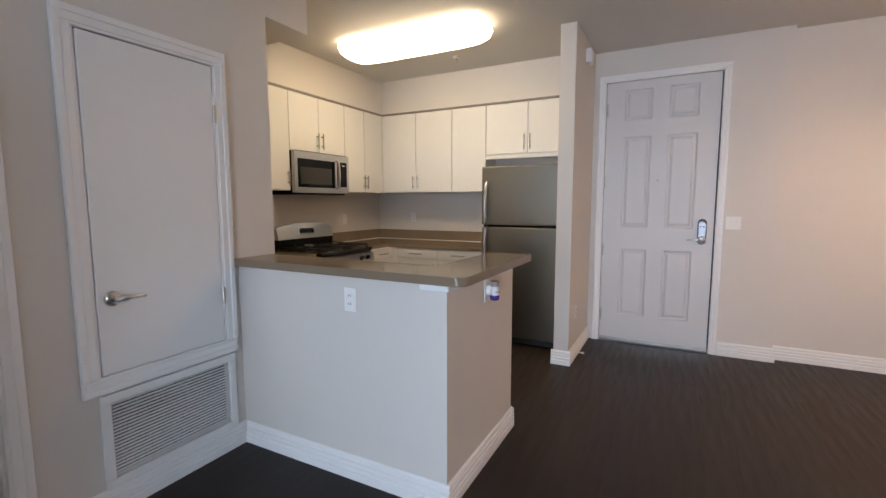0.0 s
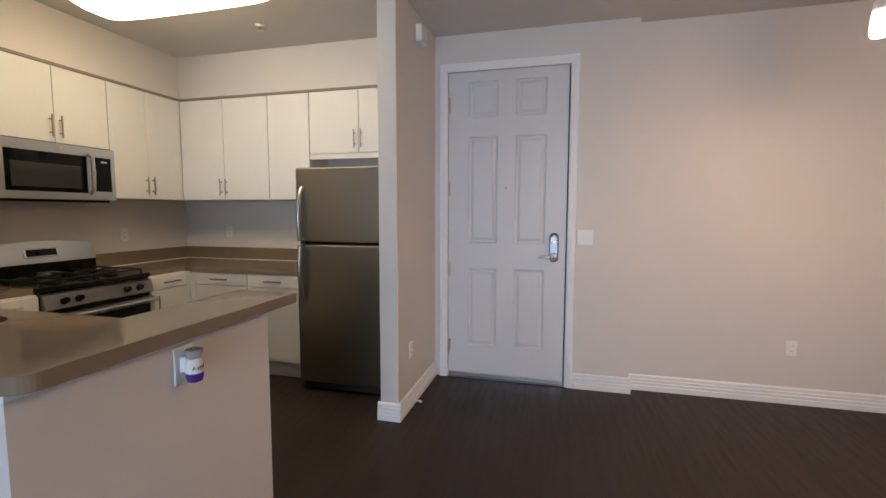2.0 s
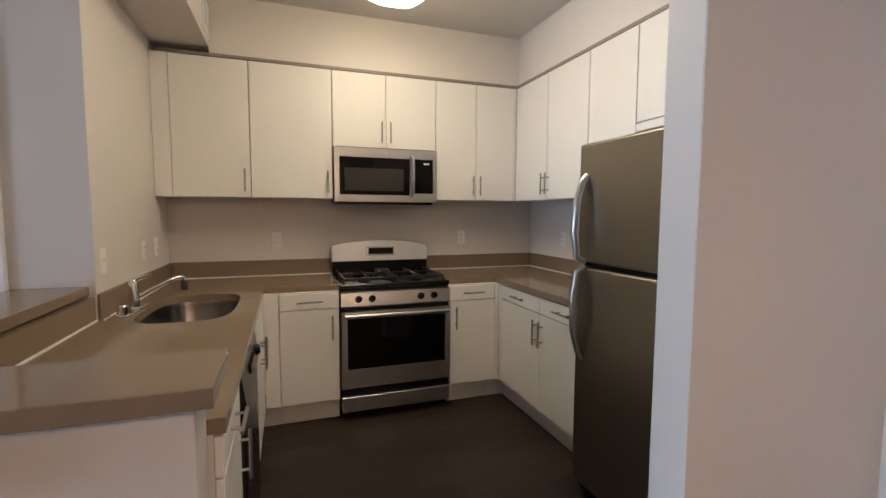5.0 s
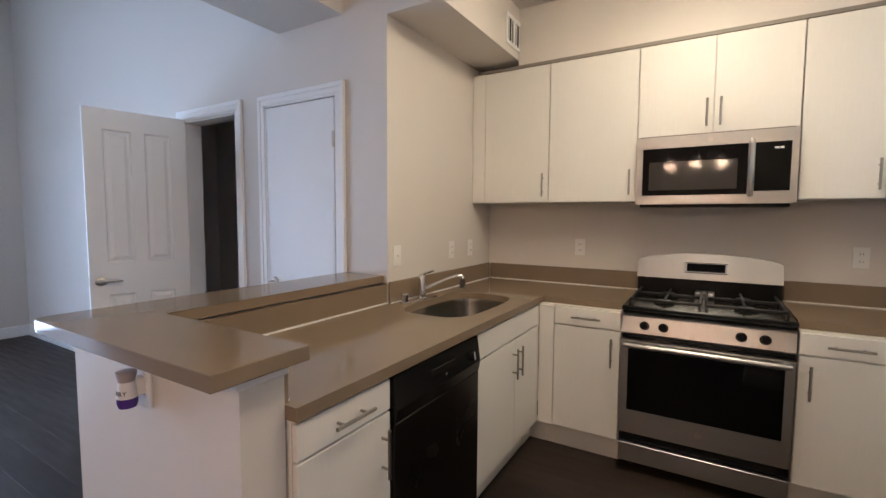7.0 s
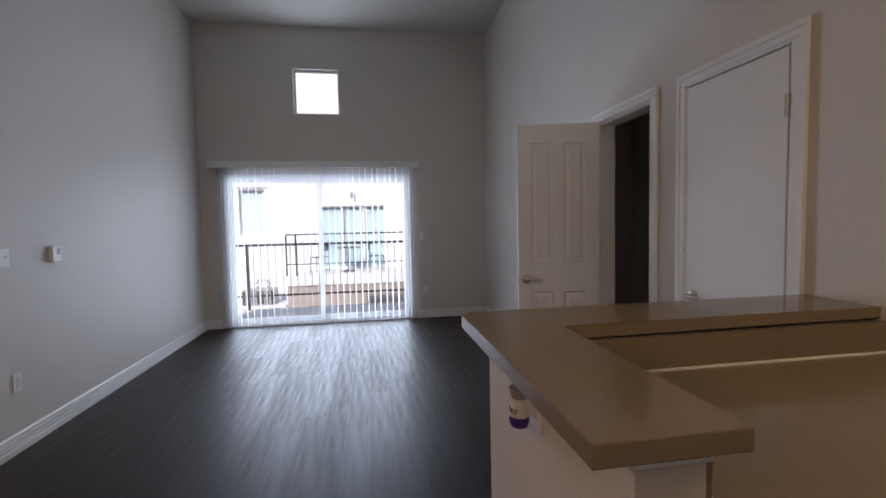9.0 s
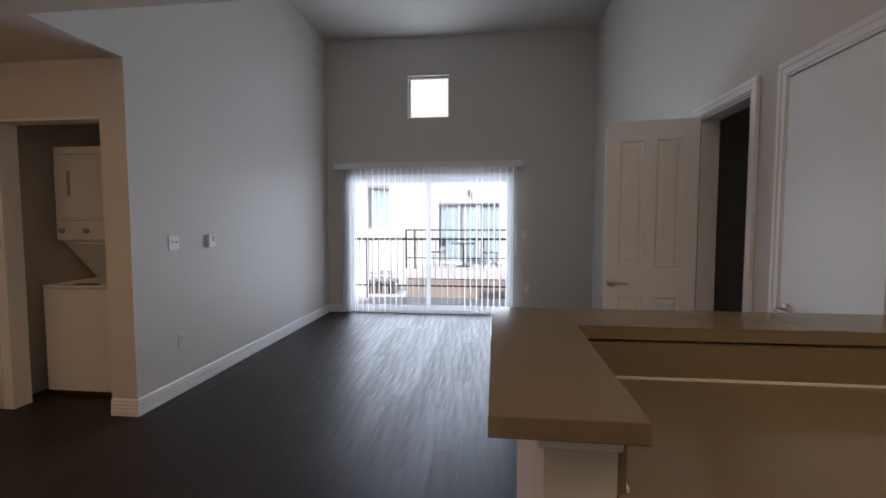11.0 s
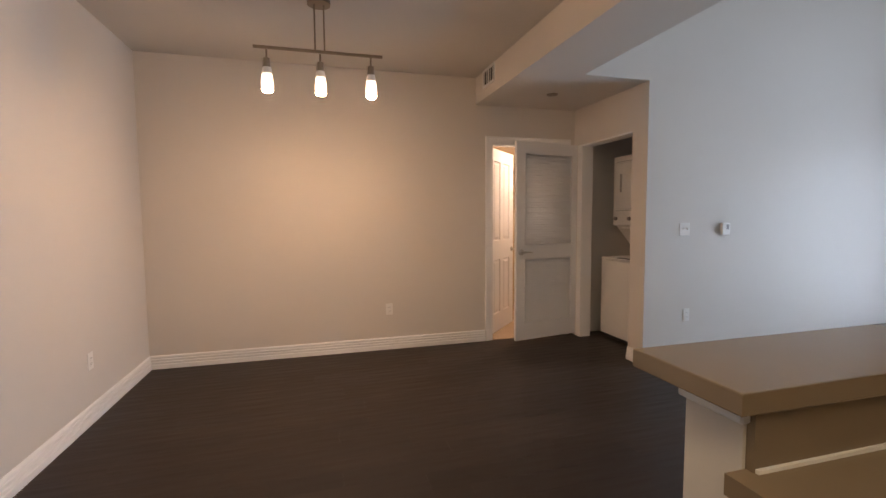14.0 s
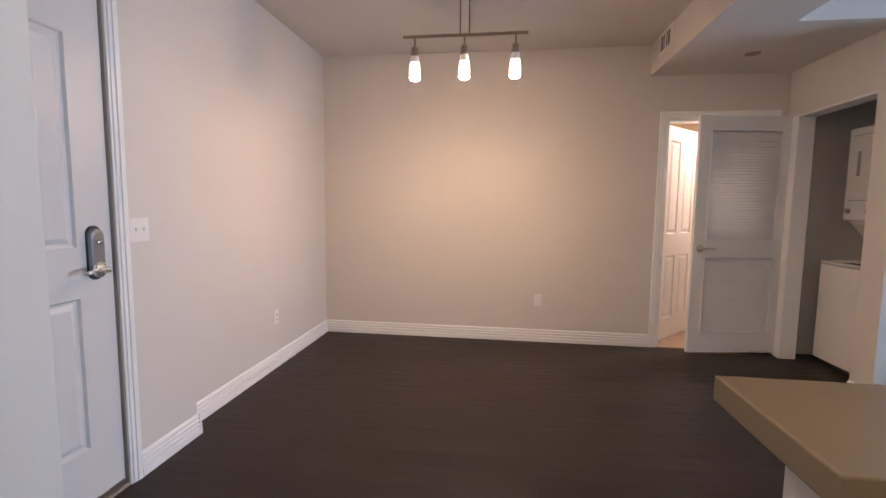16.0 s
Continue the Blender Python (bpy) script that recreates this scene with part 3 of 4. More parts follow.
blinds = thing("vertical_blinds", pose(0.4, -3.15, 0), "white vertical blinds hanging open over the sliding door", "blinds")
val = part("valance", B(-1.40, 1.39, 0.045, 0.055, 2.165, 2.255, bevel=0.003), VINYLWHITE, blinds)
bm = B(-1.40, 1.39, -0.075, 0.045, 2.24, 2.255)
box(bm, -1.40, -1.39, -0.075, 0.045, 2.165, 2.24)
box(bm, 1.38, 1.39, -0.075, 0.045, 2.165, 2.24)
part("valance_return", bm, VINYLWHITE, blinds)
part("headrail", B(-1.37, 1.37, -0.035, 0.01, 2.195, 2.235, bevel=0.004), VINYLWHITE, blinds, "white aluminium headrail")
bm = bmesh.new()
n = 5
prof = [(-0.0445 + 0.089 * i / n, 0.0025 * (1 - (2 * i / n - 1) ** 2)) for i in range(n + 1)]
prof = prof + [(x, y - 0.0012) for x, y in reversed(prof)]
rings(bm, [[(x, y, z) for x, y in prof] for z in (0.03, 2.19)])
sl = mesh_of("slat", bm, SLAT)
random.seed(4)
xs = [-1.25 + i * 0.086 for i in range(27)] + [1.07 + 0.038 * i for i in range(7)]
for i, x in enumerate(xs):
    ob = new("slat", sl)
    a = 96.5 + random.uniform(-2.0, 2.0) if x < 1.04 else 98 + random.uniform(-4, 4)
    ob.parent, ob.matrix_basis = blinds, pose(x, -0.012, 0, random.uniform(-0.3, 0.3), random.uniform(-0.2, 0.2), a)
part("wand", T([(-1.30, 0.03, 0.9), (-1.30, 0.02, 2.18)], 0.005), VINYLWHITE, blinds)

# ---- outside ----
structure("ground", B(-400, 400, -400, 400, -6.4, -6.0), ASPHALT, "asphalt ground far below")
structure("balcony_floor", B(-2.1, 2.4, -4.75, -3.36, -0.30, -0.02), CONCRETE, "pale concrete balcony floor")


def railing(name, m, w, h0, h1, n, label):
    r = thing(name, m, label, "railing")
    part("top_rail", B(0, w, -0.02, 0.02, h1 - 0.04, h1, bevel=0.004), RAIL, r)
    part("bottom_rail", B(0, w, -0.015, 0.015, h0, h0 + 0.03, bevel=0.003), RAIL, r)
    for x in (0.0, w - 0.26, w):
        part("post", B(x - 0.02, x + 0.02, -0.02, 0.02, 0, h1 - 0.04), RAIL, r)
    pk = mesh_of("picket", B(-0.004, 0.004, -0.004, 0.004, h0 + 0.03, h1 - 0.04), PICKET)
    for i in range(1, n):
        ob = new("picket", pk)
        ob.parent, ob.matrix_basis = r, pose(w * i / n, 0, 0)
    return r


railing("balcony_railing", pose(-2.0, -4.65, -0.02), 4.0, 0.22, 1.11, 34, "dark metal balcony railing with thin pickets")

opp = thing("apartment_building", pose(0, -11.2, 0), "white stucco apartment building across the court with windows", "building")
OPPWIN = [(2.85, 3.60, 1.13, 2.52), (-0.78, 1.22, 0.02, 1.98)]
part("wall", holed(bmesh.new(), "x", -9, 9, -0.3, 0, -6, 7, OPPWIN), STUCCO, opp)
part("roof", B(-9.2, 9.2, -6, 0.3, 7, 7.25, bevel=0.02), STUCCO, opp, "flat roof edge")
for x0, x1, z0, z1, mull in ((2.85, 3.60, 1.13, 2.52, 1), (-0.78, 1.22, 0.02, 1.98, 3)):
    wd = part("window", holed(bmesh.new(), "x", x0, x1, -0.14, -0.08, z0, z1, [(x0 + (x1 - x0) * i / mull + 0.035, x0 + (x1 - x0) * (i + 1) / mull - 0.035, z0 + 0.05, z1 - 0.05) for i in range(mull)]), VINYLWHITE, opp, "white window frame")
    part("blind", B(x0 + 0.01, x1 - 0.01, -0.2, -0.17, z0, z1), TEALBLIND, wd, "blue-green closed blind")
    g = part("pane", B(x0 + 0.03, x1 - 0.03, -0.115, -0.108, z0 + 0.04, z1 - 0.04), GLASS, wd)
    g.visible_shadow = False
part("window_head", B(2.75, 3.70, 0, 0.05, 2.58, 2.66), STUCCO, opp)
bal = part("balcony", B(-4.2, 2.05, 0, 1.65, -0.28, 0.0), STUCCO, opp, "white balcony slab")
part("balcony_panel", B(-4.2, 2.0, 1.50, 1.60, -0.95, -0.28), TANPANEL, bal, "tan stucco panel under the balcony")
railing("balcony_railing", pose(-4.1, -9.62, 0.0), 6.1, 0.30, 1.16, 54, "dark metal railing on the balcony opposite")

lampw = thing("wall_lantern", pose(0.22, -11.16, 2.30) @ Matrix.Diagonal((0.72, 1, 0.72, 1)), "dark outdoor wall lantern on white stucco", "wall lamp")
part("backplate", B(-0.06, 0.06, -0.04, -0.01, -0.12, 0.12, bevel=0.01), RAIL, lampw)
part("lantern", L([(0.05, -0.14), (0.07, -0.1), (0.085, 0.08), (0.03, 0.14), (0.01, 0.18)], (0, 0.06, 0), 12), APPGREY, lampw)

ac = thing("condenser_unit", pose(2.95, -10.6, -0.9), "grey outdoor air conditioner box with potted plants on it", "air conditioner")
part("case", B(-0.45, 0.45, -0.3, 0.3, 0, 0.45, bevel=0.02), APPGREY, ac)
for i in range(7):
    part("grille_bar", B(-0.42 + i * 0.13, -0.36 + i * 0.13, 0.3, 0.31, 0.04, 0.41), RAIL, ac)
structure("ledge", B(2.15, 4.4, -11.2, -10.1, -1.1, -0.905), STUCCO, "white ledge below the window")
random.seed(9)
for k in range(3):
    pot = thing("potted_plant", pose(2.7 + k * 0.28, -10.5, -0.447), "small potted plant on the air conditioner", "plant", "plants on the air conditioner")
    part("pot", L([(0.05, 0), (0.07, 0.1), (0.075, 0.1)], n=12), TANPANEL, pot)
    bm = bmesh.new()
    for i in range(40):
        c = Vector((random.gauss(0, 0.06), random.gauss(0, 0.06), 0.13 + random.random() * 0.14))
        u, v = Vector((random.gauss(0, 1), random.gauss(0, 1), random.gauss(0, 1))).normalized() * 0.03, Vector((random.gauss(0, 1), random.gauss(0, 1), random.gauss(0, 1))).normalized() * 0.015
        bm.faces.new([bm.verts.new(c + q) for q in (-u, -v, u, v)])
    part("leaves", bm, FOLIAGE, pot)

ptable = thing("patio_table", pose(0.35, -10.35, 0), "round dark metal patio table on the far balcony", "table")
part("tabletop", L([(0.38, 0.70), (0.38, 0.725), (0.36, 0.73)], n=24), RAIL, ptable)
part("stem", L([(0.03, 0.03), (0.03, 0.70)], n=10), RAIL, ptable)
part("foot", L([(0.24, 0), (0.22, 0.02), (0.04, 0.04)], n=20), RAIL, ptable)


def patio_chair(m):
    c = thing("patio_chair", m, "dark slim metal patio chair on the far balcony", "chair", "chairs on the far balcony")
    part("seat", B(-0.22, 0.22, -0.22, 0.22, 0.43, 0.45, bevel=0.008), RAIL, c)
    part("backrest", B(-0.22, 0.22, 0.2, 0.225, 0.62, 0.88, bevel=0.008), RAIL, c)
    for x in (-0.2, 0.2):
        part("leg", T([(x, -0.2, 0), (x, -0.19, 0.43)], 0.012, 8), RAIL, c)
        part("leg", T([(x, 0.22, 0), (x, 0.2, 0.43), (x, 0.22, 0.88)], 0.012, 8), RAIL, c)
    return c


chair = patio_chair(pose(1.2, -10.4, 0, 0, 0, 70))
copy_thing(chair, pose(-0.45, -10.35, 0, 0, 0, -80))

# ---- kitchen ----


def pull(parent, x, z, length, upright=True, y=-0.021):
    """A bar pull on two posts, on a door or drawer front."""
    bm = bmesh.new()
    h = length / 2
    if upright:
        tube(bm, [(x, y - 0.03, z - h), (x, y - 0.03, z + h)], 0.006, 8)
        for s in (-0.6, 0.6):
            tube(bm, [(x, y, z + s * h), (x, y - 0.03, z + s * h)], 0.0045, 8)
    else:
        tube(bm, [(x - h, y - 0.03, z), (x + h, y - 0.03, z)], 0.006, 8)
        for s in (-0.6, 0.6):
            tube(bm, [(x + s * h, y, z), (x + s * h, y - 0.03, z)], 0.0045, 8)
    part("handle", bm, PULL, parent, "brushed nickel bar handle")


def cabinet(name, m, w, d, z0, z1, fronts, label, toe=0.0, group=""):
    """A cabinet unit: x 0..w, front plane y 0 facing -y. fronts: (kind, x0, x1, z0, z1, handle x, handle z, handle length, upright)."""
    c = thing(name, m, label, "cabinet", group)
    bm = B(0.001, w - 0.001, 0.0, d, z0, z1)
    part("body", bm, CABIN, c)
    if toe:
        part("toe_kick", B(0.0, w, 0.05, d, 0.0, z0), CABIN, c)
    for kind, x0, x1, a, b, hx, hz, hl, up in fronts:
        g = 0.0 if kind == "filler" else 0.0022
        f = part(kind, B(x0 + g, x1 - g, -0.02, -0.001, a + g, b - g, bevel=0.0015), CAB, c)
        if hl:
            pull(f, hx, hz, hl, up)
    return c


FW, FN, FS = -2.672, 4.288, 2.622  # front planes of the base cabinets
UW, UN = -2.985, 4.568
UB, UT = 1.487, 2.386


def west(y):
    return pose(FW, y, 0, 0, 0, 90)


def base_unit(m, w, name="base_cabinet", hinge_left=True, label="white base cabinet with one drawer and one door"):
    hx = w - 0.045 if hinge_left else 0.045
    return cabinet(name, m, w, 0.58, 0.14, 0.874, [("drawer", 0, w, 0.765, 0.868, w / 2, 0.816, 0.16, False), ("door", 0, w, 0.145, 0.762, hx, 0.64, 0.16, True)], label, 0.1)


base_unit(west(2.735), 0.372)
base_unit(west(3.880), 0.355, hinge_left=False)
cabinet("corner_cabinet", pose(FW, 2.645, 0, 0, 0, 90), 0.088, 0.58, 0.14, 0.874, [("filler", 0, 0.088, 0.145, 0.868, 0, 0, 0, True)], "white corner filler between base cabinets", 0.1)
cabinet("corner_cabinet", pose(FW, 4.237, 0, 0, 0, 90), 0.03, 0.58, 0.14, 0.874, [("filler", 0, 0.03, 0.145, 0.868, 0, 0, 0, True)], "white corner filler between base cabinets", 0.1)
cabinet("corner_cabinet", pose(-2.652, FN, 0), 0.05, 0.58, 0.14, 0.874, [("filler", 0, 0.05, 0.145, 0.868, 0, 0, 0, True)], "white corner filler between base cabinets", 0.1)
cabinet("corner_cabinet", pose(-2.626, FS, 0, 0, 0, 180), 0.026, 0.58, 0.14, 0.874, [("filler", 0, 0.026, 0.145, 0.868, 0, 0, 0, True)], "white corner filler beside the sink cabinet", 0.1)
w = 1.03
cabinet("base_cabinet", pose(-2.60, FN, 0), w, 0.58, 0.14, 0.874,
        [("drawer", 0, w / 2, 0.765, 0.868, w / 4, 0.816, 0.16, False), ("drawer", w / 2, w, 0.765, 0.868, 3 * w / 4, 0.816, 0.16, False),
         ("door", 0, w / 2, 0.145, 0.762, w / 2 - 0.035, 0.64, 0.16, True), ("door", w / 2, w, 0.145, 0.762, w / 2 + 0.035, 0.64, 0.16, True)], "white base cabinet with two drawers and two doors", 0.1)
base_unit(pose(-0.812, FS, 0, 0, 0, 180), 0.383)
w = 0.80
cabinet("sink_cabinet", pose(-1.825, FS, 0, 0, 0, 180), w, 0.58, 0.14, 0.70,
        [("false_front", 0, w, 0.745, 0.868, 0, 0, 0, False),
         ("door", 0, w / 2 + 0.05, 0.145, 0.742, w / 2 + 0.015, 0.62, 0.16, True), ("door", w / 2 + 0.05, w, 0.145, 0.742, w / 2 + 0.085, 0.62, 0.16, True)], "white sink base cabinet with two doors", 0.1)


for x0, x1, y0, y1 in ((-2.74, -2.719, 4.20, 4.335), (-2.74, -2.58, 4.335, 4.355), (-2.74, -2.719, 2.575, 2.68), (-2.74, -2.58, 2.555, 2.575)):
    structure("trim", B(x0, x1, y0, y1, 0, 0.139), CABIN, "white toe board in the cabinet corner")


def upper(m, w, z0, fronts, label, d=0.27):
    return cabinet("wall_cabinet", m, w, d, z0, UT, fronts, label, 0)


def upW(y):
    return pose(UW - 0.02, y, 0, 0, 0, 90)


hz = UB + 0.115
w = 0.464
upper(upW(2.109), w, UB, [("door", 0, w, UB, UT, w - 0.035, hz, 0.15, True)], "white single-door wall cabinet")
upper(upW(2.012), 0.096, UB, [("filler", 0, 0.096, UB, UT, 0, 0, 0, True)], "white filler strip beside the wall")
w = 0.536
upper(upW(2.575), w, UB, [("door", 0, w, UB, UT, w - 0.035, hz, 0.15, True)], "white single-door wall cabinet beside the microwave")
w = 0.768
upper(upW(3.112), w, 1.856, [("door", 0, w / 2, 1.858, UT, w / 2 - 0.032, 1.97, 0.15, True), ("door", w / 2, w, 1.858, UT, w / 2 + 0.032, 1.97, 0.15, True)], "white two-door wall cabinet over the microwave")
w = 0.667
upper(upW(3.882), w, UB, [("door", 0, w / 2, UB, UT, w / 2 - 0.03, hz, 0.15, True), ("door", w / 2, w, UB, UT, w / 2 + 0.03, hz, 0.15, True)], "white two-door wall cabinet in the corner")
upper(upW(4.549), 0.018, UB, [("filler", 0, 0.018, UB, UT, 0, 0, 0, True)], "white filler strip in the cabinet corner")
w = 0.922
upper(pose(-2.983, UN + 0.02, 0), w, UB, [("door", 0, w / 2, UB, UT, w / 2 - 0.028, hz, 0.15, True), ("door", w / 2, w, UB, UT, w / 2 + 0.028, hz, 0.15, True)], "white two-door wall cabinet")
upper(pose(-2.058, UN + 0.02, 0), 0.40, UB, [("door", 0, 0.40, UB, UT, 0, 0, 0, True)], "white single-door wall cabinet beside the refrigerator")
w = 0.905
upper(pose(-1.655, UN + 0.02, 0), w, 1.868, [("door", 0, w / 2, 1.872, UT, w / 2 - 0.03, 1.985, 0.15, True), ("door", w / 2, w, 1.872, UT, w / 2 + 0.03, 1.985, 0.15, True)], "white two-door wall cabinet over the refrigerator")
structure("trim", B(-1.655, -0.745, UN - 0.002, UN + 0.02, 1.825, 1.866, bevel=0.002), CAB, "white rail under the cabinet")

# countertops with sink cut-out
CT, CB = 0.914, 0.876
SX, SY, SA, SB = -2.21, 2.34, 0.35, 0.205


def superloop(cx, cy, a, b, z, n=48, e=3.6):
    out = []
    for i in range(n):
        t = 2 * math.pi * (i + 0.5) / n
        c, s = math.cos(t), math.sin(t)
        out.append((cx + a * math.copysign(abs(c) ** (2 / e), c), cy + b * math.copysign(abs(s) ** (2 / e), s), z))
    return out


def square_loop(x0, x1, y0, y1, cx, cy, z, n=48):
    out = []
    for i in range(n):
        t = 2 * math.pi * (i + 0.5) / n
        c, s = math.cos(t), math.sin(t)
        kx = ((x1 - cx) if c > 0 else (cx - x0)) / max(abs(c), 1e-6)
        ky = ((y1 - cy) if s > 0 else (cy - y0)) / max(abs(s), 1e-6)
        k = min(kx, ky)
        out.append((cx + k * c, cy + k * s, z))
    return out


bm = bmesh.new()
n = 48
x0, x1, y0, y1 = SX - 0.42, SX + 0.42, 1.99, 2.65
for z in (CT, CB):
    o, i_ = [bm.verts.new(p) for p in square_loop(x0, x1, y0, y1, SX, SY, z, n)], [bm.verts.new(p) for p in superloop(SX, SY, SA, SB, z, n)]
    cs = [bm.verts.new((x, y, z)) for x, y in ((x1, y1), (x0, y1), (x0, y0), (x1, y0))]
    for k in range(n):
        a, b = o[k], o[(k + 1) % n]
        on = lambda q: (abs(q.co.x - x0) < 1e-5) * 1 + (abs(q.co.x - x1) < 1e-5) * 2
        if on(a) != on(b):
            c = min(cs, key=lambda q: (q.co - a.co).length + (q.co - b.co).length)
            bm.faces.new((a, c, b, i_[(k + 1) % n], i_[k]))
        else:
            bm.faces.new((a, b, i_[(k + 1) % n], i_[k]))
rings(bm, [superloop(SX, SY, SA, SB, z, n) for z in (CT, CB)], cap=False)
bm.faces.new([bm.verts.new(p) for p in ((x0, 2.65, CB), (x1, 2.65, CB), (x1, 2.65, CT), (x0, 2.65, CT))])
ctop = thing("countertop", pose(0, 0, 0), "taupe solid-surface countertop with undermount sink opening", "countertop")
part("top", bm, COUNTER, ctop)
for a in ((x1, -0.807, 1.99, 2.65), (-3.28, x0, 1.99, 2.65), (-3.28, -2.70, 2.65, 3.112)):
    part("slab", B(*a, CB, CT), COUNTER, ctop)
bm = B(-3.28, -3.262, 2.03, 3.112, CT, 1.032, bevel=0.003)
part("backsplash", bm, COUNTER, ctop)
part("backsplash", B(-3.262, -1.992, 2.012, 2.026, CT, 1.032, bevel=0.003), COUNTER, ctop)
part("riser", B(-1.989, -0.822, 1.975, 2.006, CT, 1.02), COUNTER, ctop, "taupe riser under the raised bar")
part("riser", B(-0.822, -0.806, 1.975, 2.604, CT, 1.02), COUNTER, ctop, "taupe riser under the raised bar")
bm = bmesh.new()
box(bm, -3.262, -3.257, 2.03, 3.112, CT, CT + 0.006)
box(bm, -3.262, -1.992, 2.03, 2.035, CT, CT + 0.006)
box(bm, -1.992, -0.829, 2.006, 2.012, CT, CT + 0.007)
box(bm, -0.829, -0.822, 2.006, 2.60, CT, CT + 0.007)
part("caulk", bm, CAULK, ctop, "white caulk line")
ctop2 = thing("countertop", pose(0, 0, 0), "taupe solid-surface countertop beside the range and refrigerator", "countertop")
bm = bmesh.new()
prism(bm, [(-3.28, 3.878), (-2.70, 3.878), (-2.70, 4.26), (-1.565, 4.26), (-1.565, 4.89), (-3.28, 4.89)], CB, CT)
part("top", bm, COUNTER, ctop2)
part("backsplash", B(-3.28, -3.262, 3.878, 4.872, CT, 1.032, bevel=0.003), COUNTER, ctop2)
part("backsplash", B(-3.28, -1.565, 4.872, 4.89, CT, 1.032, bevel=0.003), COUNTER, ctop2)
bm = B(-3.262, -3.257, 3.878, 4.867, CT, CT + 0.006)
box(bm, -3.262, -1.565, 4.866, 4.872, CT, CT + 0.006)
part("caulk", bm, CAULK, ctop2, "white caulk line")

# raised bar
bar = thing("raised_bar", pose(0, 0, 1.028), "taupe L-shaped raised bar top with rounded corner", "countertop")
outline = [(-1.988, 1.712)] + arc(-0.583 - 0.05, 1.712 + 0.05, 0.05, -90, 0, 8) + [(-0.583, 2.66), (-0.843, 2.66), (-0.843, 1.986), (-1.988, 1.986)]
bm = prism(bmesh.new(), outline, 0, 0.04)
bmesh.ops.bevel(bm, geom=[e for e in bm.edges if abs(e.verts[0].co.z - e.verts[1].co.z) < 1e-6], offset=0.003, segments=2, profile=0.5, affect="EDGES")
part("top", bm, COUNTER, bar)
structure("trim", B(-0.812, -0.668, 1.741, 2.622, 0.995, 1.026, bevel=0.004), TRIM, "white cap under the bar")

# sink, faucet, soap dispenser
sink = thing("sink", pose(SX, SY, CB), "stainless steel undermount sink", "sink")
bm = bmesh.new()
rings(bm, [superloop(0, 0, SA + 0.012, SB + 0.012, -0.001)] + [superloop(0, 0, SA + 0.004, SB + 0.004, -0.001)] + [superloop(0, 0, SA * k, SB * k, z, e=e) for k, z, e in ((1.0, -0.02, 3.6), (0.985, -0.12, 3.6), (0.93, -0.165, 3.4), (0.8, -0.178, 3.0), (0.12, -0.186, 2.2))], cap=False)
part("bowl", bm, mat("satin sink steel", (0.30, 0.285, 0.26), 0.2, 1.0, vary=0.05, scale=5, fine=40, bump=0, stretch=(12, 12, 0.3), rough_vary=0.05), sink, smooth=True)
part("drain", L([(0.045, -0.19), (0.045, -0.184), (0.03, -0.186), (0.028, -0.192)], n=20), CHROME, sink)
fau = thing("faucet", pose(-2.215, 2.085, CT), "chrome single-lever kitchen faucet with pull-out spout", "faucet")
part("base", L([(0.03, 0), (0.03, 0.008), (0.024, 0.014), (0.023, 0.10), (0.019, 0.12), (0.019, 0.135), (0.012, 0.145)], n=20), CHROME, fau, smooth=True)
part("deck_plate", B(-0.13, 0.13, -0.028, 0.028, 0, 0.006, bevel=0.003), CHROME, fau)
part("lever", T([(0, 0, 0.135), (0.0, 0.02, 0.15), (-0.01, 0.075, 0.168)], [0.011, 0.009, 0.006]), CHROME, fau, smooth=True)
part("spout", T([(-0.01, 0.01, 0.055), (-0.05, 0.06, 0.085), (-0.10, 0.13, 0.122), (-0.125, 0.165, 0.134), (-0.14, 0.185, 0.13), (-0.143, 0.19, 0.115)], [0.0095, 0.009, 0.0085, 0.009, 0.011, 0.012], 12), CHROME, fau, smooth=True)
part("spray_head", L([(0.012, 0.062), (0.017, 0.068), (0.0185, 0.085), (0.013, 0.112)], (-0.143, 0.19, 0)), RUBBER, fau, "dark spray head")
soap = thing("air_gap", pose(-2.045, 2.085, CT), "chrome air gap cap on the countertop", "fixture")
part("cap", L([(0.026, 0), (0.026, 0.006), (0.021, 0.01), (0.021, 0.05), (0.016, 0.056)], n=20), CHROME, soap, smooth=True)

# gas range
rg = thing("gas_range", pose(-2.66, 3.114, 0, 0, 0, 90), "stainless steel gas range with black cooktop", "range")
w = 0.757
part("body", B(0, w, 0.0, 0.60, 0.06, 0.895), BLACK, rg)
part("plinth", B(0.02, w - 0.02, 0.08, 0.58, 0.02, 0.06), BLACK, rg)
for x in (0.05, w - 0.05):
    for y in (0.06, 0.55):
        part("foot", L([(0.018, 0), (0.018, 0.025)], (x, y, 0), 10), RUBBER, rg)
part("drawer", B(0.004, w - 0.004, -0.045, 0.0, 0.062, 0.163, bevel=0.002), STEEL, rg, "stainless storage drawer")
part("drawer_lip", B(0.01, w - 0.01, -0.018, 0.0, 0.165, 0.224, bevel=0.003), BLACK, rg)
od = part("oven_door", holed(bmesh.new(), "x", 0.002, w - 0.002, -0.05, -0.002, 0.225, 0.735, [(0.04, w - 0.04, 0.352, 0.69)]), STEEL, rg, "stainless oven door")
part("window", B(0.04, w - 0.04, -0.047, -0.005, 0.352, 0.69), BLACKGLASS, od, "black oven window")
bm = bmesh.new()
rings(bm, [circle((w / 2, -0.05 - d, 0.29), Vector((1, 0, 0)), Vector((0, 0, 1)), 0.016, 18) for d in (0, 0.003)])
part("badge", bm, NICKEL, od, "round metal badge")
